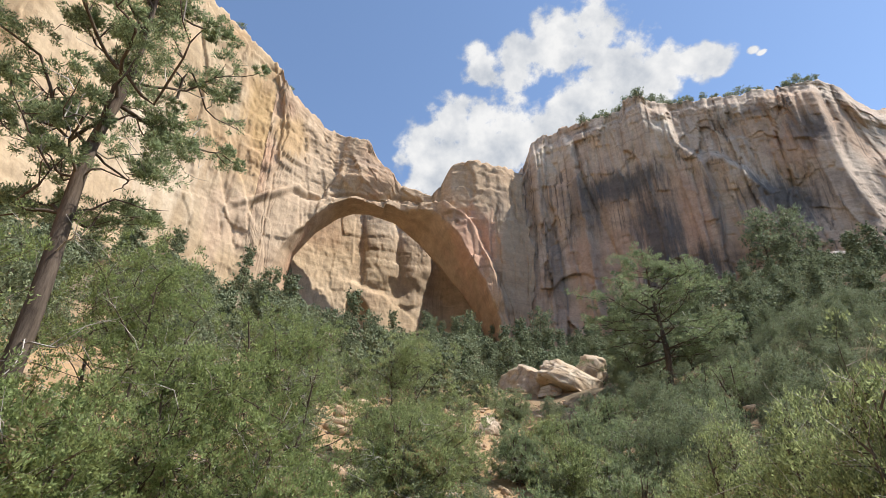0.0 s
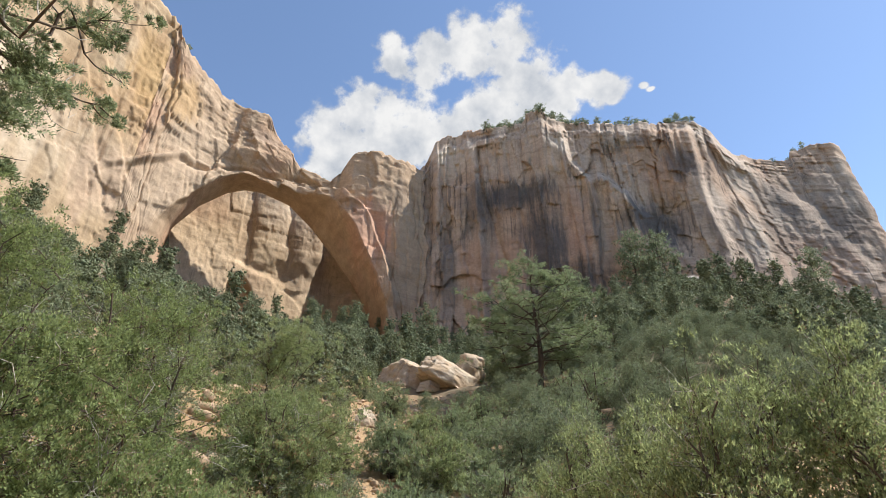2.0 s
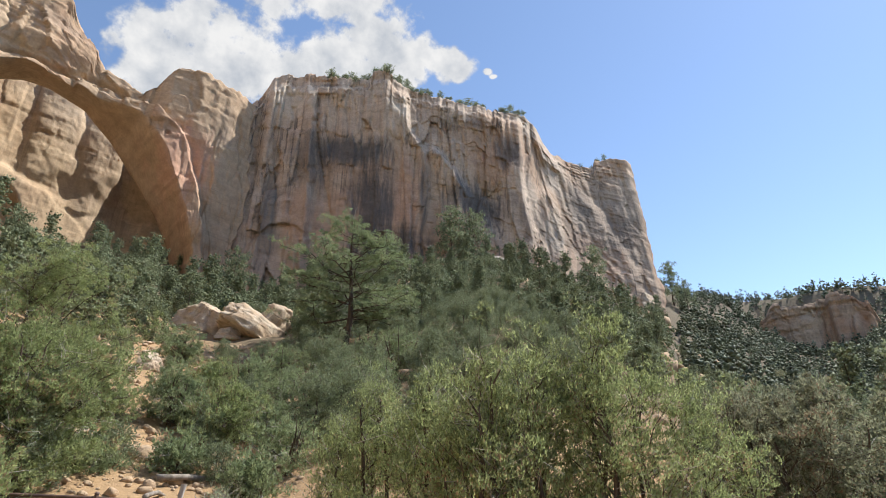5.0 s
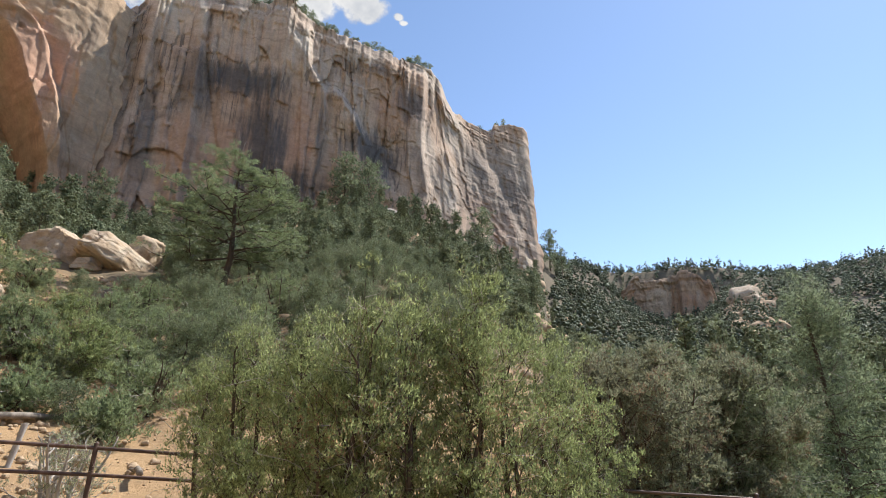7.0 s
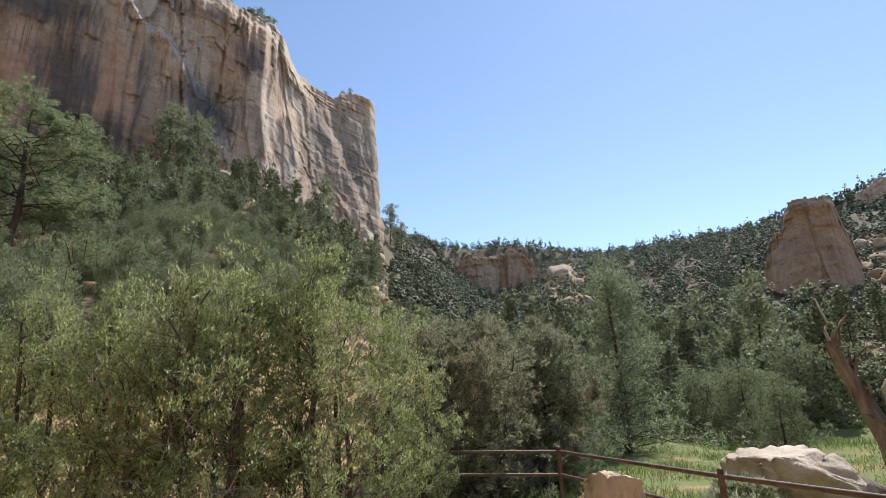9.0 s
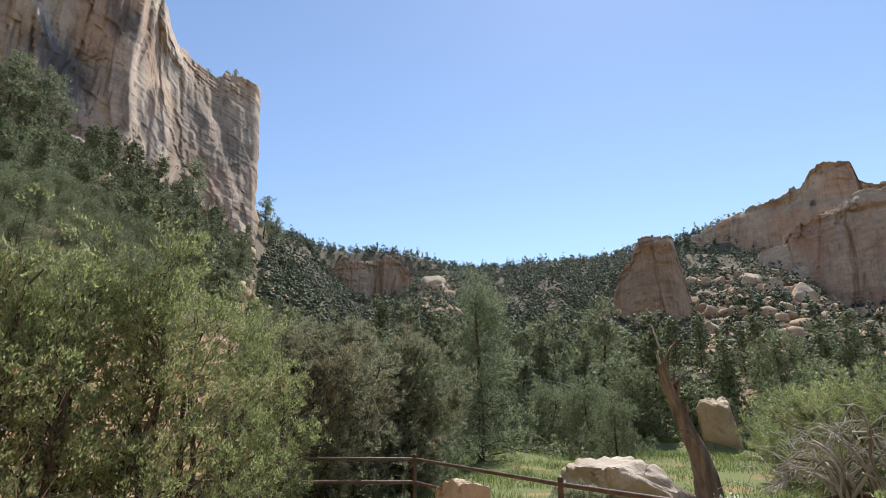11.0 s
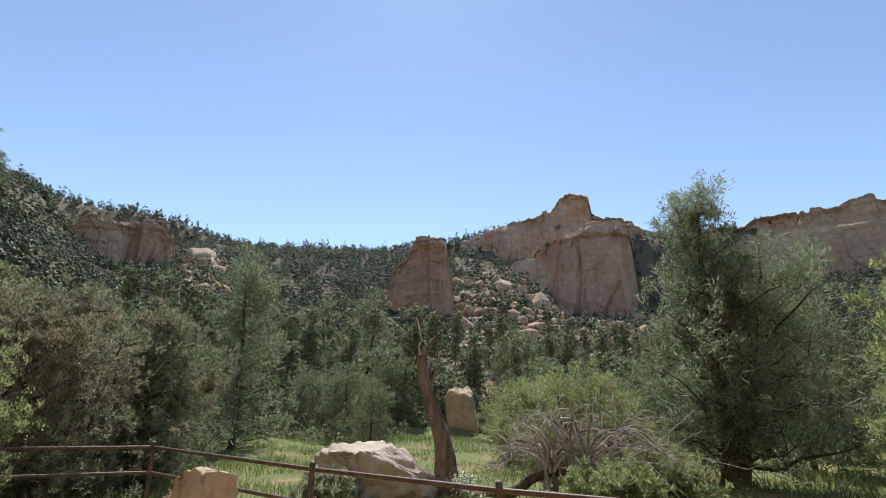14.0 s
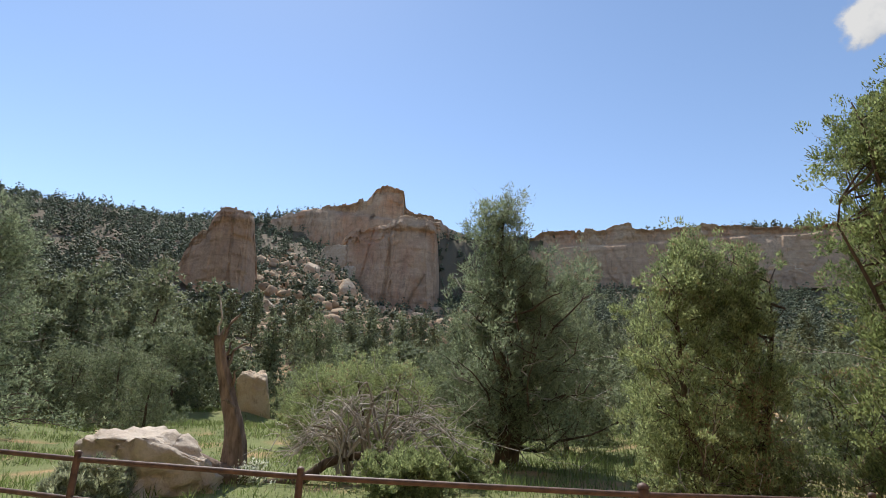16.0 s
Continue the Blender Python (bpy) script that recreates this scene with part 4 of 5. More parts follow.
jun(-2.5, 12.5, 2.8, 2.8, 6, "yellow-green juniper beside the sandy wash", leaf=M_OLIVE)
jun(-7.0, 9.6, 1.5, 1.8, 16, "low yellow-green juniper in the sand", leaf=M_OLIVE)
PLUME = dict(leaf=M_OLIVE, shape="column", stems=2, limbs=38, sub=7, count=96, blade=(0.034, 0.018), base=0.22, clump=0.19, up=1.4, spread=0.25, gaps=0.1, bare=0.34, tufts=5, dead=13, trunk=0.07, thick=0.16, ragged=0.4, group="junipers beside the railing")
for i, (a, d, h, w) in enumerate(((23.5, 8.6, 2.3, 1.2), (26.5, 7.6, 2.7, 1.1), (29.5, 7.2, 2.35, 1.2), (32, 6.3, 2.75, 1.0), (35, 5.9, 2.4, 1.1), (37.5, 5.6, 2.95, 1.0), (41, 5.8, 2.75, 1.1),
                                  (44, 6.2, 3.25, 1.1), (47.2, 6.3, 2.9, 1.2), (50.2, 6.5, 3.5, 1.1), (53.5, 7.0, 3.1, 1.2), (57, 7.7, 3.05, 1.2), (60, 8.6, 2.6, 1.1))):
    jun(a, d, h, w, 80 + i, "slender olive juniper with upright plumes and dry tips", **PLUME)
for i, (a, d, h, w, m) in enumerate(((7.8, 17.5, 1.5, 2.0, M_PINE), (12.6, 16, 1.6, 2.1, M_OLIVE), (14.2, 20, 1.9, 2.4, M_PINE), (10.2, 21, 1.5, 2.2, M_OLIVE), (0.8, 16.5, 1.5, 2.0, M_OLIVE), (17.0, 24, 1.7, 2.4, M_PINE), (7.0, 27, 1.6, 2.4, M_PINE))):
    jun(a, d, h, w, 110 + i, "dusty green juniper bush among loose stones", leaf=m, stems=5, limbs=44, sub=7, clump=0.24, count=90, bare=0.3, dead=12, blade=(0.06, 0.03), group="bushes on the sandy slope")
jun(66.5, 11.0, 3.5, 3.0, 11, "half-dry brown juniper beyond the railing", leaf=M_DRY, dead=16, bare=0.25)
jun(61.5, 12.5, 3.6, 2.8, 46, "grey-green juniper beyond the railing", leaf=M_DRY, dead=10, bare=0.2, base=0.02)
jun(73, 13.0, 3.5, 3.2, 47, "grey-green juniper with dead twigs beyond the railing", leaf=M_DRY, dead=16, bare=0.2, base=0.02)
jun(146.2, 8.7, 3.95, 3.0, 12, "olive juniper with dry brown sprays beyond the railing", leaf=M_OLIVE, shape="column", dead=12, limbs=110, sub=10, base=0.0, count=170, blade=(0.044, 0.022), gaps=0.03, up=1.1)
jun(164.0, 7.9, 5.5, 3.3, 13, "tall green juniper with a pointed top beyond the railing", shape="column", limbs=130, sub=10, clump=0.26, count=170, base=0.0, blade=(0.044, 0.022), gaps=0.03, up=1.2)
tree("pine", "tall gnarled pine with sparse tufted crown", 21, 13.6, 6.4, base=0.44, limbs=34, sub=10, clump=0.38, count=520, tufts=10, blade=(0.075, 0.028), leaf=M_PINE, shape="crown",
     trunk=0.21, flat=0.6, bare=0.3, dead=9, category="pine tree", at=spot(-39, 11, 30), thick=0.24, wob=0.07, gaps=0.1, ragged=0.3, sway=0.008)
tree("pine", "layered pine among the boulders", 22, 7.8, 9.6, base=0.22, limbs=48, sub=12, clump=0.50, count=170, blade=(0.11, 0.040), leaf=M_PINE, shape="dome",
     trunk=0.2, flat=0.26, bare=0.12, dead=10, category="pine tree", at=spot(23, 32, 0), up=0.1, thick=0.3, ragged=0.2, sway=0.012, tufts=8, gaps=0.1, wob=0.05)
tree("pine", "tall dark pine with a pointed top beyond the railing", 23, 7.1, 2.7, base=0.14, limbs=50, sub=8, clump=0.40, count=140, blade=(0.115, 0.026), leaf=M_TALL, shape="column",
     trunk=0.19, bare=0.1, dead=10, category="pine tree", at=spot(126.9, 14.5, 0), up=0.5, ragged=0.5, tufts=8, sway=0.012, gaps=0.16)
tree("pine", "broad dark pine with crooked lower limbs", 25, 5.6, 5.2, base=0.18, limbs=52, sub=8, lean=(-0.12, -0.13), clump=0.44, count=140, blade=(0.115, 0.026), leaf=M_TALL, shape="dome",
     trunk=0.2, bare=0.1, dead=22, category="pine tree", at=spot(127.8, 15.2, 0), up=0.4, ragged=0.45, tufts=8, gaps=0.18, thick=0.28)
tree("pine", "dark conical pine in the meadow", 24, 7.0, 6.2, base=0.03, limbs=84, sub=7, clump=0.42, count=70, blade=(0.11, 0.042), leaf=M_TALL, shape="cone",
     trunk=0.14, bare=0.12, category="pine tree", at=spot(80.5, 22, 0), up=0.1, gaps=0.22, ragged=0.5, droop=0.12, dead=16)
jun(114, 15.5, 2.5, 5.0, 18, "olive shrub behind the dead branches", leaf=M_OLIVE, clump=0.3, stems=6, spread=0.45)
jun(109.5, 18, 2.4, 3.0, 19, "olive shrub in the meadow", leaf=M_OLIVE, stems=5, clump=0.3)
jun(121.5, 11.5, 0.8, 1.7, 20, "low leafy green shrub beyond the railing", leaf=M_OLIVE, stems=7, limbs=44, dead=0, bare=0.05, clump=0.22, spread=0.5)
jun(117.5, 9.6, 0.65, 1.4, 26, "low leafy green shrub beyond the railing", leaf=M_OLIVE, stems=7, limbs=40, dead=0, bare=0.05, clump=0.2, spread=0.5)
jun(89.4, 9.3, 0.5, 0.8, 27, "low grey-green sage beside the boulder", leaf=M_SAGE, stems=7, limbs=36, dead=0, bare=0.1, clump=0.15, spread=0.5, blade=(0.08, 0.018))
jun(13.2, 9.6, 1.1, 1.2, 28, "thin grey-green sage beside the railing", leaf=M_SAGE, stems=9, limbs=40, sub=4, dead=5, bare=0.35, clump=0.13, count=30, spread=0.5, blade=(0.05, 0.014), bark=M_GREYWOOD)
jun(5, 9.9, 0.7, 1.0, 29, "thin bare brown shrub beside the railing", leaf=M_DRY, stems=9, limbs=30, sub=3, dead=9, bare=0.7, clump=0.12, count=14, spread=0.5, blade=(0.05, 0.012))
for i, (a, d, h, w) in enumerate(((10.5, 17, 1.0, 1.3), (8.8, 14, 0.7, 1.1), (1.5, 13.5, 0.6, 1.0), (16.5, 17, 1.0, 1.5), (18.0, 14, 1.3, 1.7), (18.5, 19, 1.6, 2.2), (15.5, 12.5, 0.8, 1.1), (21.5, 18, 1.7, 2.4), (24.5, 21, 1.5, 2.2), (27, 19, 1.7, 2.4), (22, 25, 1.3, 2.2), (26.5, 26, 1.6, 2.6), (29, 24, 1.8, 2.6))):
    jun(a, d, h, w, 30 + i, "grey-green scrub on the rocky slope", leaf=M_PINE, stems=6, limbs=34, sub=5, clump=0.24, count=60, spread=0.45, blade=(0.07, 0.034), bare=0.3, dead=8, split=False)

# wooded slopes: a few kinds, then copies
def kind(name, label, seed, **kw):
    """A pattern tree, kept as one of the things on the slope."""
    o = {"split": False, "category": name, "tufts": 0, **kw}
    return tree(name, label, seed, **o)


SL = dict(leaf=M_SLOPE, group="trees on the slope", ragged=0.34)
fine_kinds = [
    kind("juniper", "rounded juniper in the valley", 71, h=3.2, w=3.6, stems=4, limbs=50, sub=6, clump=0.40, count=44, blade=(0.13, 0.062), base=0.0, tufts=5, bare=0.14, dead=6, **SL),
    kind("pinyon", "bushy pinyon pine in the valley", 72, h=4.6, w=3.9, limbs=54, sub=6, clump=0.42, count=44, blade=(0.13, 0.062), shape="dome", base=0.02, tufts=5, bare=0.14, dead=6, **SL),
    kind("pinyon", "pointed pinyon pine in the valley", 73, h=5.4, w=3.3, limbs=58, sub=6, clump=0.40, count=42, blade=(0.13, 0.060), shape="column", base=0.02, tufts=5, bare=0.14, dead=6, **SL),
]
near_kinds = [
    kind("juniper", "rounded juniper on the wooded slope", 51, h=3.4, w=3.4, stems=3, limbs=40, sub=5, clump=0.42, count=28, blade=(0.18, 0.10), solid=2, **SL),
    kind("pinyon", "bushy pinyon pine on the wooded slope", 52, h=4.6, w=3.4, limbs=42, sub=5, clump=0.44, count=28, blade=(0.18, 0.10), shape="dome", base=0.12, solid=2, **SL),
    kind("pinyon", "pointed pinyon pine on the wooded slope", 53, h=5.6, w=2.9, limbs=44, sub=5, clump=0.42, count=28, blade=(0.18, 0.10), shape="column", base=0.1, gaps=0.1, solid=2, **SL),
    kind("pine", "pointed dark pine on the wooded slope", 54, h=6.0, w=3.8, limbs=56, sub=5, clump=0.36, count=26, blade=(0.18, 0.09), shape="cone", base=0.05, droop=0.1, gaps=0.08, solid=2, **SL),
]
low_kinds = [
    kind("cedar", "rounded juniper on the far slope", 61, h=3.4, w=3.8, stems=2, limbs=28, sub=4, clump=0.56, count=13, blade=(0.26, 0.15), bare=0, solid=3, **SL),
    kind("evergreen", "bushy pinyon pine on the far slope", 62, h=5.0, w=3.8, limbs=30, sub=4, clump=0.56, count=13, blade=(0.26, 0.15), shape="dome", bare=0, solid=3, **SL),
    kind("pine", "pointed pine on the far slope", 63, h=7.0, w=3.5, limbs=34, sub=4, clump=0.46, count=12, blade=(0.24, 0.13), shape="cone", bare=0, gaps=0.1, solid=3, **SL),
]
RM = dict(leaf=M_SLOPE, group="trees on the rim", bare=0)
rim_kinds = [
    kind("shrub", "scrubby juniper on the canyon rim", 66, h=2.2, w=3.0, stems=4, limbs=26, sub=4, clump=0.34, count=12, blade=(0.3, 0.15), spread=0.45, ragged=0.55, gaps=0.15, **RM),
    kind("rim_pine", "ragged pinyon pine on the canyon rim", 67, h=3.6, w=2.6, limbs=30, sub=4, clump=0.32, count=12, blade=(0.3, 0.15), base=0.2, ragged=0.6, gaps=0.2, lean=(0.06, 0.03), **RM),
    kind("shrub", "low spreading scrub on the canyon rim", 68, h=1.3, w=3.4, stems=5, limbs=24, sub=4, clump=0.3, count=12, blade=(0.28, 0.15), spread=0.5, ragged=0.5, **RM),
]
tall_pine = kind("pine", "tall open pine on the canyon rim", 64, h=8.0, w=4.4, base=0.3, limbs=30, sub=6, clump=0.55, count=22, blade=(0.3, 0.16), leaf=M_SLOPE, shape="dome", flat=0.45, bare=0.05, trunk=0.16, thick=0.3, up=0.2)


def wooded():
    rng = np.random.default_rng(404)
    taken, used = [], set()

    def put(kinds, az, d, s, z=None):
        ob = kinds[rng.integers(len(kinds))]
        m = spot(az, d, rng.uniform(0, 360), s, 0.1)
        if z is not None:
            m.translation.z = z
        if ob.name not in used:
            used.add(ob.name)
            ob.matrix_world = m
        else:
            copy_thing(ob, m)

    def clear(az, d):
        """Bare ground: the washes, the boulders and the meadow."""
        if -12.2 < az < -8.6 and d < 46 or 3.6 < az < 6.4 and d < 27 or 5 < az < 17.5 and 30 < d < 41 or 20 < az < 26 and 30 < d < 34:
            return True
        return 84.5 < az < 92 and d < 27 or 76 < az <= 83.5 and d < 26 or 93 <= az < 106 and d < 22 or 98.5 < az < 107 and d < 36 or -18 < az < 5 and d > 88

    def scatter(kinds, n, a0, a1, d0, d1, gap, size):
        k = 0
        for _ in range(n * 12):
            az, d = rng.uniform(a0, a1), math.sqrt(rng.uniform(d0 * d0, d1 * d1))
            foot = float(np.interp(az, LAND_AZ, LAND_FINE[2])) - 5
            p = polar(az, d)
            if d > foot or clear(az, d) or not 15 < az < 62 and vnoise(p[None] / 14.0, 9)[0] < -0.45:
                continue
            if any((p[0] - x) ** 2 + (p[1] - y) ** 2 < gap * gap for x, y in taken):
                continue
            taken.append((p[0], p[1]))
            put(kinds, az, d, rng.uniform(*size))
            k += 1
            if k >= n:
                break

    scatter(fine_kinds, 14, -60, -12, 17, 30, 2.6, (0.8, 1.2))
    scatter(fine_kinds, 64, 17, 42, 13.5, 34, 1.15, (0.26, 0.46))
    scatter(fine_kinds, 18, -2, 17, 13, 29, 1.4, (0.2, 0.36))
    scatter(fine_kinds, 16, -16, 3, 11.5, 26, 1.4, (0.26, 0.46))
    scatter(fine_kinds, 40, 28, 50, 19, 38, 1.2, (0.35, 0.6))
    scatter(fine_kinds, 34, 57, 77, 13, 31, 1.5, (0.5, 0.95))
    scatter(fine_kinds, 22, 84, 130, 21, 33, 1.8, (0.6, 1.0))
    scatter(fine_kinds, 14, 132, 165, 18, 31, 2.6, (0.7, 1.1))
    scatter(near_kinds, 20, -60, -12, 28, 46, 2.6, (0.8, 1.25))
    scatter(near_kinds, 26, 29, 41, 24, 44, 1.5, (0.4, 0.7))
    scatter(near_kinds, 70, 12, 40, 29, 50, 1.7, (0.34, 0.66))
    scatter(near_kinds, 22, -12, 12, 22, 50, 2.5, (0.55, 1.0))
    scatter(near_kinds, 60, 26, 60, 30, 56, 2.2, (0.5, 0.85))
    scatter(near_kinds, 22, 58, 77, 30, 52, 2.2, (0.7, 1.1))
    scatter(near_kinds, 64, 73, 100, 29, 60, 1.9, (0.7, 1.2))
    scatter(near_kinds, 48, 100, 130, 29, 60, 2.1, (0.7, 1.2))
    scatter(near_kinds, 16, 130, 165, 29, 60, 2.8, (0.8, 1.3))
    scatter(low_kinds, 60, -60, 0, 44, 92, 2.8, (0.7, 1.1))
    scatter(low_kinds, 330, 0, 66, 46, 86, 2.1, (0.5, 0.95))
    scatter(low_kinds, 190, 5, 60, 80, 134, 2.0, (0.34, 0.7))
    scatter(low_kinds, 170, 66, 168, 55, 110, 3.2, (0.8, 1.3))
    # the rims
    for az in np.concatenate((np.arange(18.5, 44, 0.42), np.arange(45.6, 54, 0.7))):
        a = az + rng.uniform(-0.2, 0.2)
        d = float(np.interp(a, RIGHT[:, 0], RIGHT[:, 3])) + rng.uniform(1.5, 6.0)
        top = EYE + (d - 2) * math.tan(radians(float(np.interp(a, RIGHT[:, 0], RIGHT[:, 4]))))
        if vnoise(np.array([[a * 0.5, 2.0, 0.0]]), 14)[0] > -0.35 and rng.uniform() < 0.9:
            put(rim_kinds, a, d - 1.0, rng.uniform(0.45, 1.0), top)
    for a, s in ((-29, 0.62), (-21.2, 0.55), (-4.6, 0.3), (-3.4, 0.38), (-2.4, 0.32), (-1.6, 0.28)):
        d = float(np.interp(a, LEFT[:, 0], LEFT[:, 3])) + 1.6
        put(rim_kinds[:2], a, d, 1.4 * s, EYE + (d - 1) * math.tan(radians(float(np.interp(a, LEFT[:, 0], LEFT[:, 4])))) - 0.7)
    for i, (a, d, s) in enumerate(((58.7, 205, 1.55), (57.5, 208, 1.35), (50.2, 112, 0.95), (34.4, 96, 1.1), (37.0, 98, 0.9), (11.0, 92, 0.8), (93, 60, 0.9), (88, 48, 0.8))):
        m = spot(a, d, 40 * i, s, 0.1)
        if i == 0:
            tall_pine.matrix_world = m
        else:
            copy_thing(tall_pine, m)


wooded()


def far_woods():
    """The countless trees of the far slopes and rims."""
    rng = np.random.default_rng(77)
    n = 19000
    az = rng.uniform(56, 178, n)
    d = np.sqrt(rng.uniform(100 ** 2, 380 ** 2, n))
    left = rng.uniform(0, 1, n) < 0.06
    az = np.where(left, rng.uniform(-40, 56, n), az)
    foot = np.interp(az, LAND_AZ, LAND_FINE[2])
    d = np.where(left, foot + rng.uniform(32, 60, n), d)
    p = polar(az, d)
    keep = left | (d < foot - 1) | (d > foot + 3)
    keep &= vnoise(p / 22.0, 4) + 0.8 * vnoise(p / 6.0, 6) > -0.8
    keep &= ~((az < 102.4) & (az > 92.5) & (d > 145) & (d < 178)) & ~((az < 57.5) & ~left)
    rocky = (az > 102.5) & (az < 126) & (d > 95) & (d < 225) | (np.abs(az - 88) < 0.7) & (d < 250)
    keep &= ~rocky | (rng.uniform(0, 1, n) < 0.5)
    p, d = p[keep], d[keep]
    p[:, 2] = ground(p[:, 0], p[:, 1])
    m = len(p)
    h = rng.uniform(2.6, 5.2, m) * np.where(rng.uniform(0, 1, m) < 0.2, 1.6, 1)
    wd = np.minimum(h, 5.0) * rng.uniform(0.34, 0.52, m)
    cone = rng.uniform(0.45, 1.0, m)
    idx = np.repeat(np.arange(m), np.where(d < 190, 17, 12))
    f = rng.uniform(0.06, 1, len(idx)) ** 0.9
    a = rng.uniform(0, 6.28, len(idx))
    rad = wd[idx] * np.sqrt(np.clip(1.05 - f, 0, 1)) ** (0.6 + cone[idx]) * rng.uniform(0.25, 0.85, len(idx))
    c = p[idx] + np.stack((rad * np.cos(a), rad * np.sin(a), f * 0.92 * h[idx]), -1)
    V, F = joined(lumps(c, wd[idx] * (0.15 + 0.24 * (1 - f)) * rng.uniform(0.7, 1.2, len(idx)), rng),
                  blades(c + rng.normal(size=c.shape) * 0.3, rng.normal(size=c.shape) + np.array((0, 0, 0.7)), 0.7, 0.34, rng))
    thing("far_woods", mesh_of("far_woods", V, F, M_WOODS), "dark pinyon and juniper woods on the far slopes", "woods", "stuff")


far_woods()


# ---- rocks ----
def rock_shape(seed, size, detail=3, cuts=10, rough=0.045):
    """An angular block: a box cut by planes, cracked and roughened."""
    rng = np.random.default_rng(seed)
    bm = bmesh.new()
    bmesh.ops.create_icosphere(bm, subdivisions=detail, radius=1.0)
    V = np.array([v.co[:] for v in bm.verts])
    F = np.array([[v.index for v in f.verts] for f in bm.faces])
    bm.free()
    V = V / np.abs(V).max(1)[:, None] ** 0.9
    for _ in range(cuts):
        n = rng.normal(size=3) * (1, 1, 0.8)
        n[2] = abs(n[2])
        n /= np.linalg.norm(n)
        over = np.maximum(V @ n - rng.uniform(0.58, 0.95), 0)
        V = V - over[:, None] * n
    if detail > 2:
        for _ in range(3):
            n = rng.normal(size=3)
            n /= np.linalg.norm(n)
            gap = np.abs(V @ n + 0.10 * vnoise(V * 2.0 + seed, 6) - rng.uniform(-0.4, 0.5))
            V = V * (1 - 0.10 * smooth(0.06, 0.01, gap))[:, None]
    lo, hi = V.min(0), V.max(0)
    V = (V - 0.5 * (lo + hi)) * 2 / (hi - lo)
    step = vnoise(np.floor(V * 2.6 + 0.4 * vnoise(V * 2 + seed, 3)[:, None]) * 1.7 + seed, 9)
    V = V * (1 + 1.2 * rough * step + rough * fbm(V * 3.5 + seed, 7, 4))[:, None] + rough * 0.6 * np.stack([fbm(V * 6 + seed + k * 9, 8, 3) for k in range(3)], -1)
    V = V * np.array(size) * 0.5
    V[:, 2] += size[2] * 0.5
    return V, F


def boulder(label, az, d, size, seed, mat=None, turn=0, sink=0.15, detail=5, tilt=(0, 0), group="", name="boulder", z=None, cuts=10, rough=0.045):
    V, F = rock_shape(seed, size, detail, cuts, rough)
    m = spot(az, d, turn)
    if z is not None:
        m.translation.z = z
    m = m @ pose(0, 0, -sink * size[2], tilt[0], tilt[1], 0)
    return thing(name, mesh_of("boulder", V, F, mat or M_ROCK, False), label, "boulder", "", group, m)


boulder("long pale sandstone boulder on the talus", 8.6, 38, (4.0, 2.8, 2.3), 1, turn=-10, tilt=(0, 20))
boulder("wedge-shaped pale sandstone boulder on the talus", 13.2, 36, (4.6, 2.6, 2.1), 2, turn=-12, tilt=(-12, 24))
boulder("upright pale sandstone boulder leaning on another", 14.4, 39.5, (2.6, 2.0, 3.6), 3, turn=20, tilt=(10, 28))
boulder("small pale boulder wedged below a larger one", 11.2, 35.5, (1.6, 1.2, 0.9), 4)
boulder("tan boulder beside the sandy wash", 4.7, 24, (1.0, 0.9, 0.9), 5, turn=30)
boulder("pale rock at the foot of the arch", 3.9, 84, (4.4, 4.0, 4.0), 6)
boulder("pale square block at the foot of the cliff", 54.6, 132, (6.5, 5, 7.0), 7, sink=0.3)
boulder("grey boulder on the wooded slope", 49.8, 74, (4.4, 3.4, 3.0), 8, M_GREY)
boulder("flat grey slab on the wooded slope", 47.6, 78, (3.6, 3, 1.0), 9, M_GREY)
boulder("pale boulder behind the layered pine", 21.6, 50, (2.6, 2.2, 2.2), 10)
boulder("grey boulder at the foot of the cliff", 39.4, 97, (6, 4, 2.2), 11, M_GREY)
boulder("grey boulder at the foot of the cliff", 33.6, 88, (3.4, 3, 2.0), 12, M_GREY)
boulder("large grey boulder weathered pale on top", 94.1, 10.5, (2.25, 1.9, 1.2), 17, M_PALE, turn=-94, sink=0.24, cuts=30, rough=0.06)
boulder("pale tan block standing in the meadow", 102.9, 31, (1.7, 1.5, 2.7), 14, turn=75, tilt=(0, 12), cuts=7)
boulder("tan rock beside the railing", 77.8, 6.3, (0.74, 0.62, 0.98), 15, turn=-80, sink=0.1, tilt=(0, 8))
boulder("flat tan rock beside the railing", 75.2, 6.6, (0.5, 0.42, 0.58), 16, turn=60, sink=0.08)
for i, (a, d, s, h) in enumerate(((73.2, 6.9, 0.36, 0.5), (72.0, 7.2, 0.3, 0.46), (89.8, 5.6, 0.5, 0.66), (92.6, 5.5, 0.55, 0.55), (70.6, 6.6, 0.3, 0.34))):
    boulder("small tan stone in a row beside the railing", a, d, (s, s * 0.8, h), 20 + i, turn=50 * i, sink=0.1, detail=3, group="stones beside the railing", name="stone")
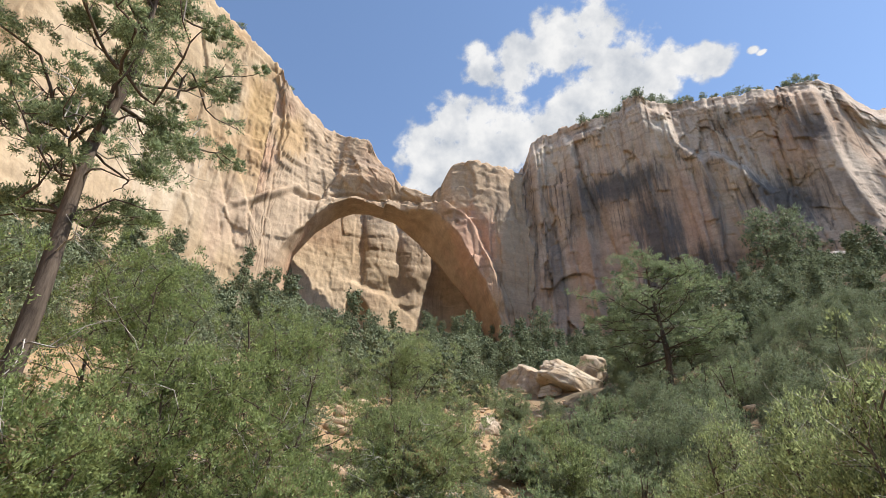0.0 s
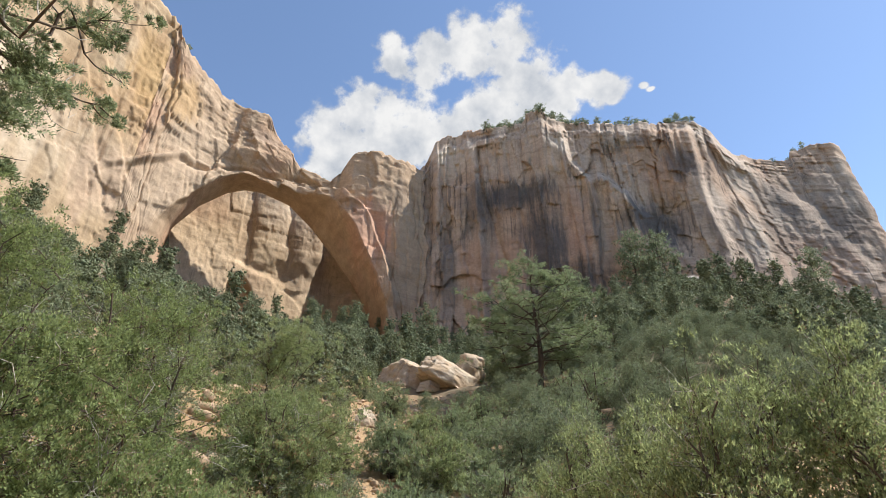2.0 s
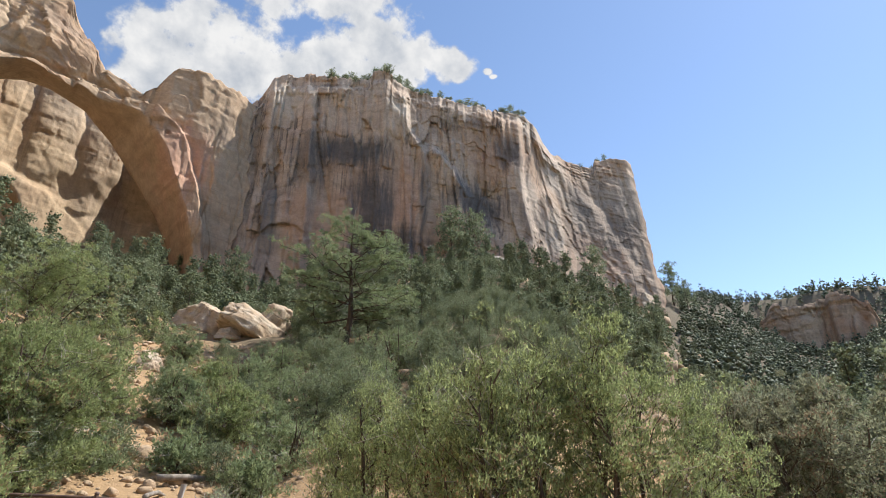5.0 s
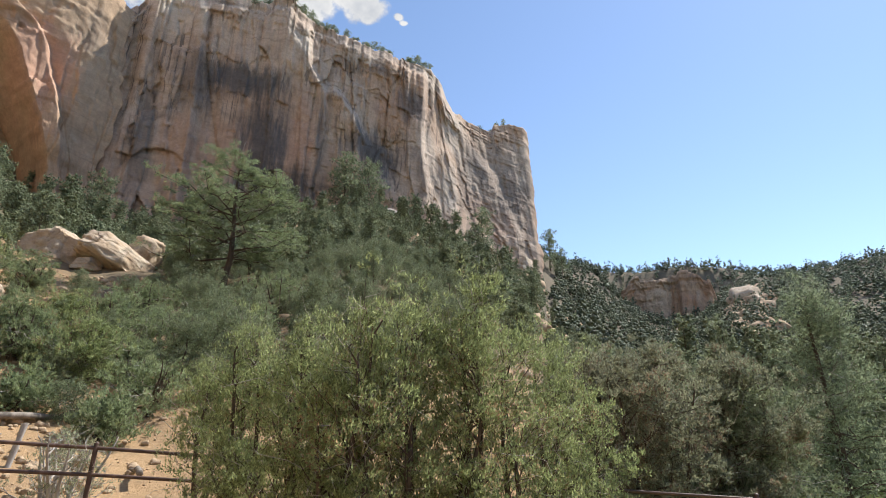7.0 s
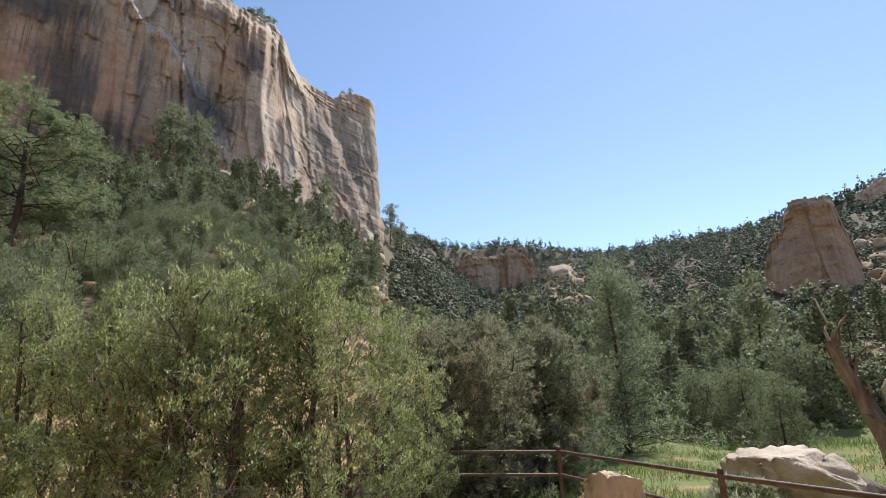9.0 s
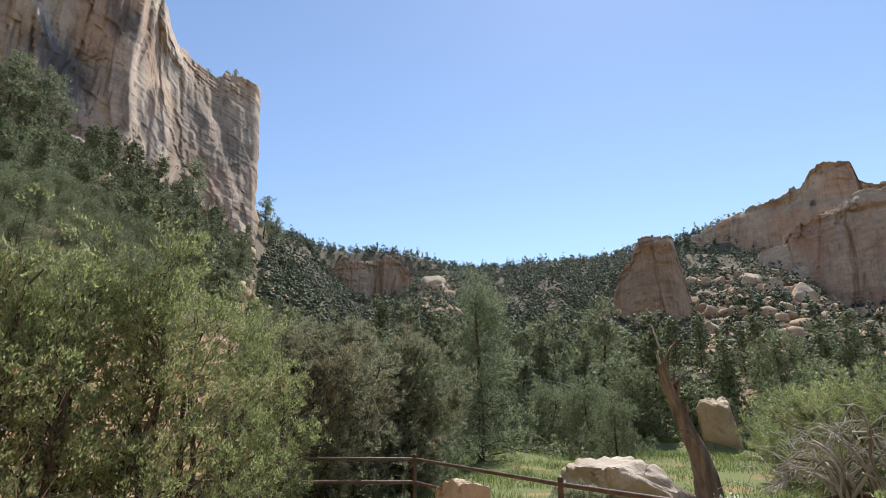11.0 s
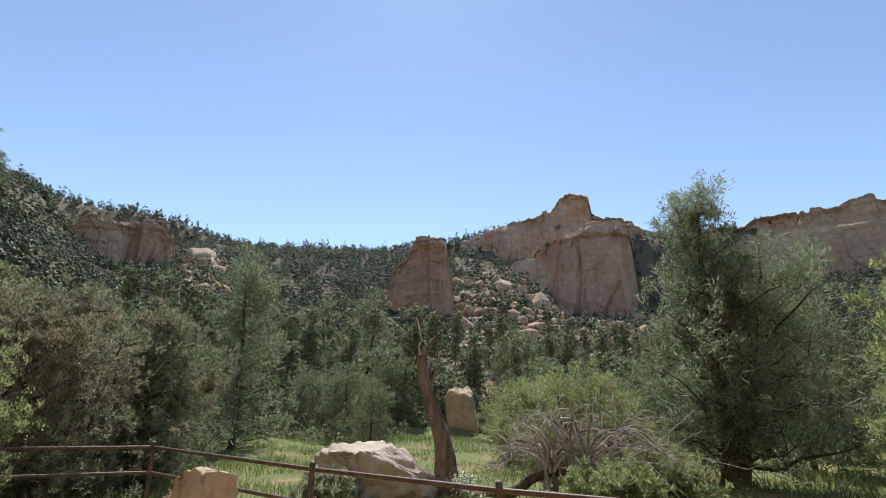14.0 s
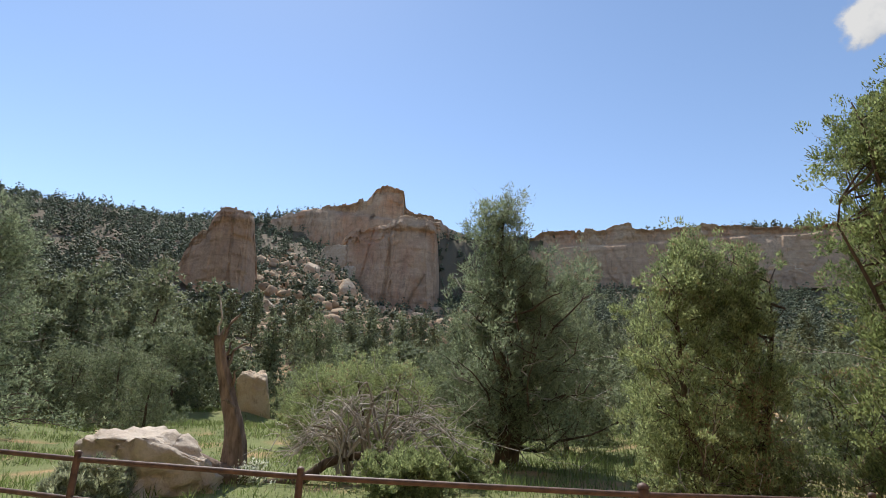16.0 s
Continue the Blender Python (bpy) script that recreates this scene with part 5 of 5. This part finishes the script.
for i, (a, d, w, h) in enumerate(((78.1, 118, 5.0, 2.6), (103.3, 128, 3.6, 4.6), (101.6, 134, 3.0, 4.0), (103.6, 112, 5.0, 1.8), (108.6, 190, 7.0, 6.0), (110.7, 190, 8.0, 8.0), (118.4, 180, 7.5, 6.5),
                                  (114.4, 150, 9.0, 4.0), (107.3, 110, 3.4, 2.0), (107.0, 200, 8.0, 6.0), (113.0, 172, 4.5, 3.4), (115.8, 176, 5.0, 3.4), (109.4, 240, 15.0, 12.0), (111.0, 234, 10.0, 8.0), (76.4, 220, 14.0, 6.0), (75.6, 240, 16.0, 7.0))):
    boulder("pale sandstone boulder on the far slope", a, d, (w, w * 0.8, h), 40 + i, M_ROCK, turn=37 * i, detail=3, group="boulders on the far slope")


def far_boulders():
    """Fallen blocks below the mesa and the tower."""
    rng = np.random.default_rng(88)
    for i in range(46):
        az, d = rng.uniform(101.5, 121.5), rng.uniform(104, 212)
        w = rng.uniform(2.2, 6.5) * (0.6 + d / 400)
        boulder("blocky fallen sandstone boulder below the mesa", az, d, (w, w * rng.uniform(0.6, 0.95), w * rng.uniform(0.45, 0.95)), 200 + i % 9, M_STONE, turn=rng.uniform(0, 360), detail=3, tilt=(rng.uniform(-14, 14), rng.uniform(-14, 14)), group="boulders on the far slope", sink=0.22)


far_boulders()


def scree():
    """Countless loose stones on the slopes."""
    rng = np.random.default_rng(31)
    shapes = [rock_shape(100 + i, (1, 1, 1), 2, 9, 0.05) for i in range(8)]
    P, S = [], []

    def add(n, a0, a1, d0, d1, s0, s1, power=2.5, test=None):
        az, d = rng.uniform(a0, a1, n), np.sqrt(rng.uniform(d0 * d0, d1 * d1, n))
        p = polar(az, d)
        foot = np.interp(az, LAND_AZ, LAND_FINE[2])
        keep = d < foot - 1
        if test is not None:
            keep &= vnoise(p / test, 12) > 0.1
        p = p[keep]
        p[:, 2] = ground(p[:, 0], p[:, 1])
        P.append(p)
        S.append(s0 + (s1 - s0) * rng.uniform(0, 1, len(p)) ** power)

    add(260, -12, -8.4, 12, 48, 0.08, 0.9, 4.0)
    add(1500, 0.0, 16, 9.6, 34, 0.03, 0.42, 4.5)
    add(520, 0, 20, 9.5, 16, 0.03, 0.20)
    add(500, -50, 66, 14, 60, 0.15, 0.8)
    add(1100, 10, 60, 46, 130, 0.4, 3.2, 3.0)
    add(150, 87.3, 89.2, 95, 240, 0.6, 2.2)
    add(900, 66, 165, 90, 250, 0.5, 4.2, 4, 30.0)
    add(1100, 102, 126, 95, 225, 0.8, 5.6, 2.6)
    add(260, 74.5, 78, 150, 270, 1.5, 7.0, 2.0)
    P, S = np.concatenate(P), np.concatenate(S)
    VV, FF, n0 = [], [], 0
    for i, (p, s) in enumerate(zip(P, S)):
        V, F = shapes[i % 8]
        a = rng.uniform(0, 6.28)
        V = V * np.array((rng.uniform(0.8, 1.4), rng.uniform(0.7, 1.0), rng.uniform(0.45, 0.8))) * s
        V = np.stack((V[:, 0] * math.cos(a) - V[:, 1] * math.sin(a), V[:, 0] * math.sin(a) + V[:, 1] * math.cos(a), V[:, 2] - 0.15 * s), -1) + p
        VV.append(V)
        FF.append(F + n0)
        n0 += len(V)
    thing("scree", mesh_of("scree", np.concatenate(VV), np.concatenate(FF), M_STONE), "loose tan stones strewn over the slopes", "stones", "stuff")


scree()


# ---- railing ----
def steel():
    k = Mat("brown_painted_steel", 0.55, 0.4)
    f = k.noise((9.0, 9.0, 9.0), detail=5.0)
    k.bump(f, 0.3, 0.004)
    return k.done(k.ramp(f, [(0.35, (0.075, 0.045, 0.034)), (0.7, (0.16, 0.095, 0.068))]))


M_STEEL = steel()
# azimuth, distance and height of the top of each post
POSTS = [(-11, 10.6, 1.66), (3.2, 9.4, 1.55), (15, 9.1, 1.43), (29, 8.9, 1.28), (45, 8.9, 1.12), (60.2, 9.1, 0.95), (74.0, 9.15, 0.91), (88.1, 6.35, 0.90), (106.3, 5.0, 0.91), (139.2, 5.0, 0.90), (157, 6.4, 0.86)]


def railing():
    root = new("railing")
    tagged(root, "low brown steel pipe railing round the viewing place", "railing")
    tops = []
    for az, d, z in POSTS:
        p = polar(az, d)
        tops.append(np.array((p[0], p[1], z)))
    for i, t in enumerate(tops):
        g = float(ground(t[0], t[1])) - 0.2
        thick = 0.03 if i != len(tops) - 2 else 0.045
        V, F = tubes([(np.array((t * (1, 1, 0) + (0, 0, g), t * (1, 1, 0) + (0, 0, 0.5 * (g + t[2])), t + (0, 0, 0.012), t + (0, 0, 0.03), t + (0, 0, 0.034))), (thick, thick, thick, thick * 0.75, 0.001))], 14)
        post = part("post", mesh_of("post", V, F, M_STEEL, True), root)
        a = np.linspace(0, 0.5 * np.pi, 6)
        V, F = tubes([(np.stack((0 * a + t[0], 0 * a + t[1], t[2] + 0.026 + thick * np.sin(a)), -1), 1.12 * thick * np.cos(a) + 0.0005)], 14)
        part("post_cap", mesh_of("post_cap", V, F, M_STEEL, True), post, "domed steel cap")
    for low in (0.025, 0.36):
        for a, b in zip(tops[:-1], tops[1:]):
            q = np.array([a * (1 - k) + b * k for k in np.linspace(0, 1, 7)]) - (0, 0, low)
            V, F = tubes([(q, np.full(7, 0.024))], 12)
            part("rail", mesh_of("rail", V, F, M_STEEL, True), root)
    return root


railing()


def old_post():
    p = polar(9.2, 11.2)
    g = float(ground(p[0], p[1]))
    q = np.array([(0.1 * k, 0.02 * math.sin(5 * k), -0.2 + 0.85 * k) for k in np.linspace(0, 1, 8)])
    V, F = tubes([(q, 0.045 + 0.006 * np.sin(np.arange(8) * 2.1))], 10)
    V2, F2 = tubes([(np.array((q[-1], q[-1] + (0, 0, 0.004))), (0.045, 0.002))], 10)
    thing("wooden_post", mesh_of("wooden_post", np.concatenate((V, V2)), np.concatenate((F, F2 + len(V))), M_GREYWOOD, True), "leaning weathered wooden post in the sand", "post", "", "",
          pose(float(p[0]), float(p[1]), g, 0, 0, 0))


old_post()


# ---- dead wood ----
def snag():
    rng = np.random.default_rng(12)
    root = new("dead_tree")
    tagged(root, "twisted dead juniper trunk standing in the meadow", "dead tree")
    k = 34
    t = np.linspace(0, 1, k)
    p = np.stack((0.10 * np.sin(t * 5) - 0.55 * t, 0.12 * np.sin(t * 4), -0.2 + 3.0 * t), -1)
    V, F = tubes([(p, 0.16 * (1 - t) ** 1.4 + 0.085)], 22)
    a = np.tile(np.linspace(0, 2 * np.pi, 22, endpoint=False), k)
    tt = np.repeat(t, 22)
    c = np.repeat(p, 22, 0)
    V = c + (V - c) * (1 + 0.22 * np.sin(5 * a + 5 * tt) + 0.12 * np.sin(11 * a - 7 * tt) + 0.05 * fbm(V * 4, 3, 3))[:, None]
    part("trunk", mesh_of("trunk", V, F, M_REDWOOD, True), root)
    for i in range(10):
        s = p[rng.integers(17, k)]
        d = rng.normal(size=3) * (0.36, 0.36, 0.25) + (0, 0, 0.7)
        q = limb_path(s, s + d * rng.uniform(0.35, 0.9), 6, 0, rng, 0.08)
        part("limb", mesh_of("limb", *tubes([(q, 0.055 * np.linspace(1, 0.2, 6))], 7), M_REDWOOD, True), root)
    q = limb_path(np.array((0.1, 0, 0.1)), np.array((-1.35, -0.2, 0.75)), 8, 0.05, rng, 0.03)
    part("limb", mesh_of("limb", *tubes([(q, 0.2 * np.linspace(1, 0.45, 8))], 10), M_REDWOOD, True), root, "broken stub leaning from the base")
    q = limb_path(p[-4], p[-4] + np.array((-0.2, 0, 1.1)), 9, 0, rng, 0.09)
    part("limb", mesh_of("limb", *tubes([(q, 0.035 * np.linspace(1, 0.25, 9))], 7), M_GREYWOOD, True), root, "bleached grey twisting top")
    root.matrix_world = spot(101.3, 10.9, -100, 0.9)


snag()


def brush_pile():
    rng = np.random.default_rng(5)
    root = new("brush_pile")
    tagged(root, "fallen dead tree with bleached grey arching branches", "dead branches")
    fine = []
    for i in range(64):
        a = rng.uniform(-0.2, math.pi + 0.2)
        s = np.array((rng.uniform(-0.7, 0.5), rng.uniform(-0.4, 0.4), rng.uniform(0.05, 0.5)))
        L = rng.uniform(0.9, 1.9)
        e = s + np.array((math.cos(a) * L * 0.95 + 0.2, rng.normal() * 0.45, abs(math.sin(a)) * L * 0.55))
        k = 9
        q = limb_path(s, e, k, 0.42 * L, rng, 0.05)
        part("branch", mesh_of("branch", *tubes([(q, rng.uniform(0.016, 0.036) * np.linspace(1, 0.25, k))], 6), M_GREYWOOD if i % 3 else M_LOG, True), root)
        for _ in range(5):
            b = q[rng.integers(3, k)]
            d = (e - s) / L + rng.normal(size=3) * 0.6 - (0, 0, 0.2)
            fine.append((limb_path(b, b + d * rng.uniform(0.2, 0.6), 5, 0.03, rng, 0.06), 0.008 * np.linspace(1, 0.4, 5)))
    tagged(part("twig", mesh_of("twig", *tubes(fine, 4), M_GREYWOOD, True), root), kind="stuff")
    q = limb_path(np.array((-1.7, -0.5, 0.0)), np.array((0.6, 0.2, 0.55)), 10, 0.05, rng, 0.02)
    part("trunk", mesh_of("trunk", *tubes([(q, 0.11 * np.linspace(1, 0.5, 10))], 10), M_BARK, True), root, "dark fallen trunk")
    root.matrix_world = spot(113.4, 11.0, -115, 1.02)


brush_pile()
jun(102.8, 10.6, 0.34, 0.55, 130, "low plant with small white blossoms beside the dead trunk", leaf=leaf_mat("white_blossom", (0.62, 0.64, 0.52), (0.78, 0.78, 0.70), (0.22, 0.28, 0.10), 0.5), stems=6, limbs=26, sub=4, clump=0.07, count=20, dead=0, bare=0.0, spread=0.5, blade=(0.035, 0.03), tufts=3, trunk=0.02, category="plant")


def logs():
    rng = np.random.default_rng(66)
    for i, (az, d, L, r, turn) in enumerate(((4.5, 10.6, 1.9, 0.06, 100), (8.0, 12.4, 1.3, 0.05, 60), (11.5, 13.6, 2.2, 0.07, 20), (18.5, 11.0, 1.2, 0.05, 75))):
        p = limb_path(np.array((-L / 2, 0, r)), np.array((L / 2, 0.1, 1.3 * r)), 9, 0.03, rng, 0.02)
        V, F = tubes([(np.concatenate((p[:1] - (0.003, 0, 0), p, p[-1:] + (0.003, 0, 0))), np.concatenate(([0.002], r * np.linspace(1, 0.6, 9), [0.002])))], 9)
        thing("log", mesh_of("log", V, F, M_LOG, True), "short weathered grey log lying on the sand", "log", "", "logs on the slope", spot(az, d, turn))


logs()


# ---- meadow ----
def meadow():
    rng = np.random.default_rng(9)
    n = 84000
    az, d = rng.uniform(58, 168, n), np.sqrt(rng.uniform(5.6 ** 2, 34 ** 2, n))
    p = polar(az, d)
    rail = np.interp(az, [q[0] for q in POSTS], [q[1] for q in POSTS])
    keep = (d > rail + 0.25 + 0.3 * vnoise(p / 0.9, 5)) & (vnoise(p / 2.2, 3) + 0.5 * vnoise(p / 0.6, 4) > -0.35) & (np.abs(az - 90.2 - 0.6 * np.sin(d / 3)) > 0.7 * 12 / d)
    p = p[keep]
    p[:, 2] = ground(p[:, 0], p[:, 1]) + 0.08
    m = len(p)
    V, F = blades(p, rng.normal(size=(m, 3)) * 0.35 + np.array((0, 0, 1)), 0.20 + 0.18 * np.clip(vnoise(p / 1.7, 15), -0.4, 1), 0.012 + 0.0006 * d[keep], rng)
    thing("grass", mesh_of("grass", V, F, M_GRASS), "tall green meadow grass gone partly to seed", "grass", "stuff")


meadow()


def trail():
    k = Mat("trail_sand", 0.95, 0.1)
    f = k.noise((6.0, 6.0, 6.0), detail=6.0, rough=0.7)
    k.bump(f, 0.6, 0.03)
    mat = k.done(k.ramp(f, [(0.3, (0.42, 0.33, 0.22)), (0.7, (0.62, 0.50, 0.36))]))
    d = np.linspace(17, 44, 60)
    az = 90.2 + 0.6 * np.sin(d / 3)
    rows = []
    for s in np.linspace(-0.35, 0.35, 5):
        p = polar(az + np.degrees(s / d), d)
        p[:, 2] = ground(p[:, 0], p[:, 1]) + 0.03 + 0.02 * (0.35 - abs(s))
        rows.append(p)
    P = np.stack(rows, 1)
    thing("trail", mesh_of("trail", P, grid_faces(60, 5), mat, True), "narrow sandy footpath through the meadow", "path", "structure")


trail()


# ---- clouds ----
def cloud_mat():
    m = bpy.data.materials.new("cloud")
    m.use_nodes = True
    n, l = m.node_tree.nodes, m.node_tree.links
    n.remove(n["Principled BSDF"])
    cover = n.new("ShaderNodeAttribute")
    cover.attribute_name = "cover"
    co = n.new("ShaderNodeTexCoord")

    def noise(scale, detail, rough):
        k = n.new("ShaderNodeTexNoise")
        k.inputs["Scale"].default_value, k.inputs["Detail"].default_value, k.inputs["Roughness"].default_value = scale, detail, rough
        l.new(co.outputs["Object"], k.inputs["Vector"])
        return k.outputs["Fac"]

    def mth(op, a, b):
        k = n.new("ShaderNodeMath")
        k.operation = op
        for i, v in enumerate((a, b)):
            if isinstance(v, float):
                k.inputs[i].default_value = v
            else:
                l.new(v, k.inputs[i])
        return k.outputs[0]

    big = noise(0.0056, 7.0, 0.56)
    dens = mth("ADD", cover.outputs["Fac"], mth("MULTIPLY", mth("SUBTRACT", big, 0.46), 4.2))
    r = n.new("ShaderNodeMapRange")
    r.interpolation_type = "SMOOTHSTEP"
    r.inputs["From Min"].default_value, r.inputs["From Max"].default_value = -0.1, 0.7
    l.new(dens, r.inputs[0])
    shade = n.new("ShaderNodeValToRGB")
    e = shade.color_ramp.elements
    e[0].position, e[0].color = 0.40, (0.55, 0.60, 0.68, 1)
    e[1].position, e[1].color = 0.72, (1.0, 1.0, 1.0, 1)
    l.new(mth("ADD", mth("MULTIPLY", noise(0.0045, 6.0, 0.55), 0.95), mth("MULTIPLY", r.outputs[0], 0.15)), shade.inputs[0])
    em = n.new("ShaderNodeEmission")
    em.inputs["Strength"].default_value = 0.56
    l.new(shade.outputs[0], em.inputs[0])
    tr = n.new("ShaderNodeBsdfTransparent")
    mx = n.new("ShaderNodeMixShader")
    l.new(r.outputs[0], mx.inputs[0])
    l.new(tr.outputs[0], mx.inputs[1])
    l.new(em.outputs[0], mx.inputs[2])
    l.new(mx.outputs[0], n["Material Output"].inputs[0])
    return m


M_CLOUD = cloud_mat()


def cloud(label, puffs):
    """A sheet of sky far off, with cover where the puffs lie: azimuth, elevation and their half-widths, in degrees."""
    q = np.array(puffs, float)
    a0, a1 = (q[:, 0] - q[:, 2]).min() - 3, (q[:, 0] + q[:, 2]).max() + 3
    e0, e1 = (q[:, 1] - q[:, 3]).min() - 3, (q[:, 1] + q[:, 3]).max() + 3
    az, el = np.linspace(a0, a1, 70), np.linspace(e0, e1, 44)
    A, E = np.meshgrid(az, el, indexing="ij")
    r = 3400.0
    P = polar(A, r * np.cos(np.radians(E)), r * np.sin(np.radians(E)))
    c = np.full(A.shape, -1.5)
    for a, e, wa, we in puffs:
        c = np.maximum(c, 1 - ((A - a) / (1.15 * wa)) ** 2 - ((E - e) / (1.15 * we)) ** 2)
    me = mesh_of("cloud", P, grid_faces(70, 44), M_CLOUD, True)
    at = me.attributes.new("cover", "FLOAT", "POINT")
    at.data.foreach_set("value", np.clip(c, -1.5, 1).ravel().astype(np.float32))
    thing("cloud", me, label, "cloud", "structure")


cloud("bright white ragged cumulus cloud over the canyon rim", [(-1.5, 38.5, 4.5, 3.5), (1.0, 41.5, 4, 2.6), (6.5, 40.5, 6, 3.4), (12, 41, 6, 2.8), (17.5, 42, 4.5, 2.4), (21, 44, 4, 2.2), (5.5, 47.8, 3.4, 1.8), (11.5, 48, 4.5, 2.4),
                                                     (17, 49, 5, 2.8), (22, 48.2, 5, 3.0), (25.5, 46, 4, 2.4), (30, 44, 4, 1.8), (34.5, 42.8, 3, 1.5), (27, 42.6, 5, 1.7)])
cloud("small white wisp of cloud", [(39.4, 42.1, 0.7, 0.35), (40.1, 41.6, 0.6, 0.25)])
cloud("white cloud above the far mesa", [(164.5, 31.6, 3.5, 1.8), (168, 33.5, 5, 2.5)])
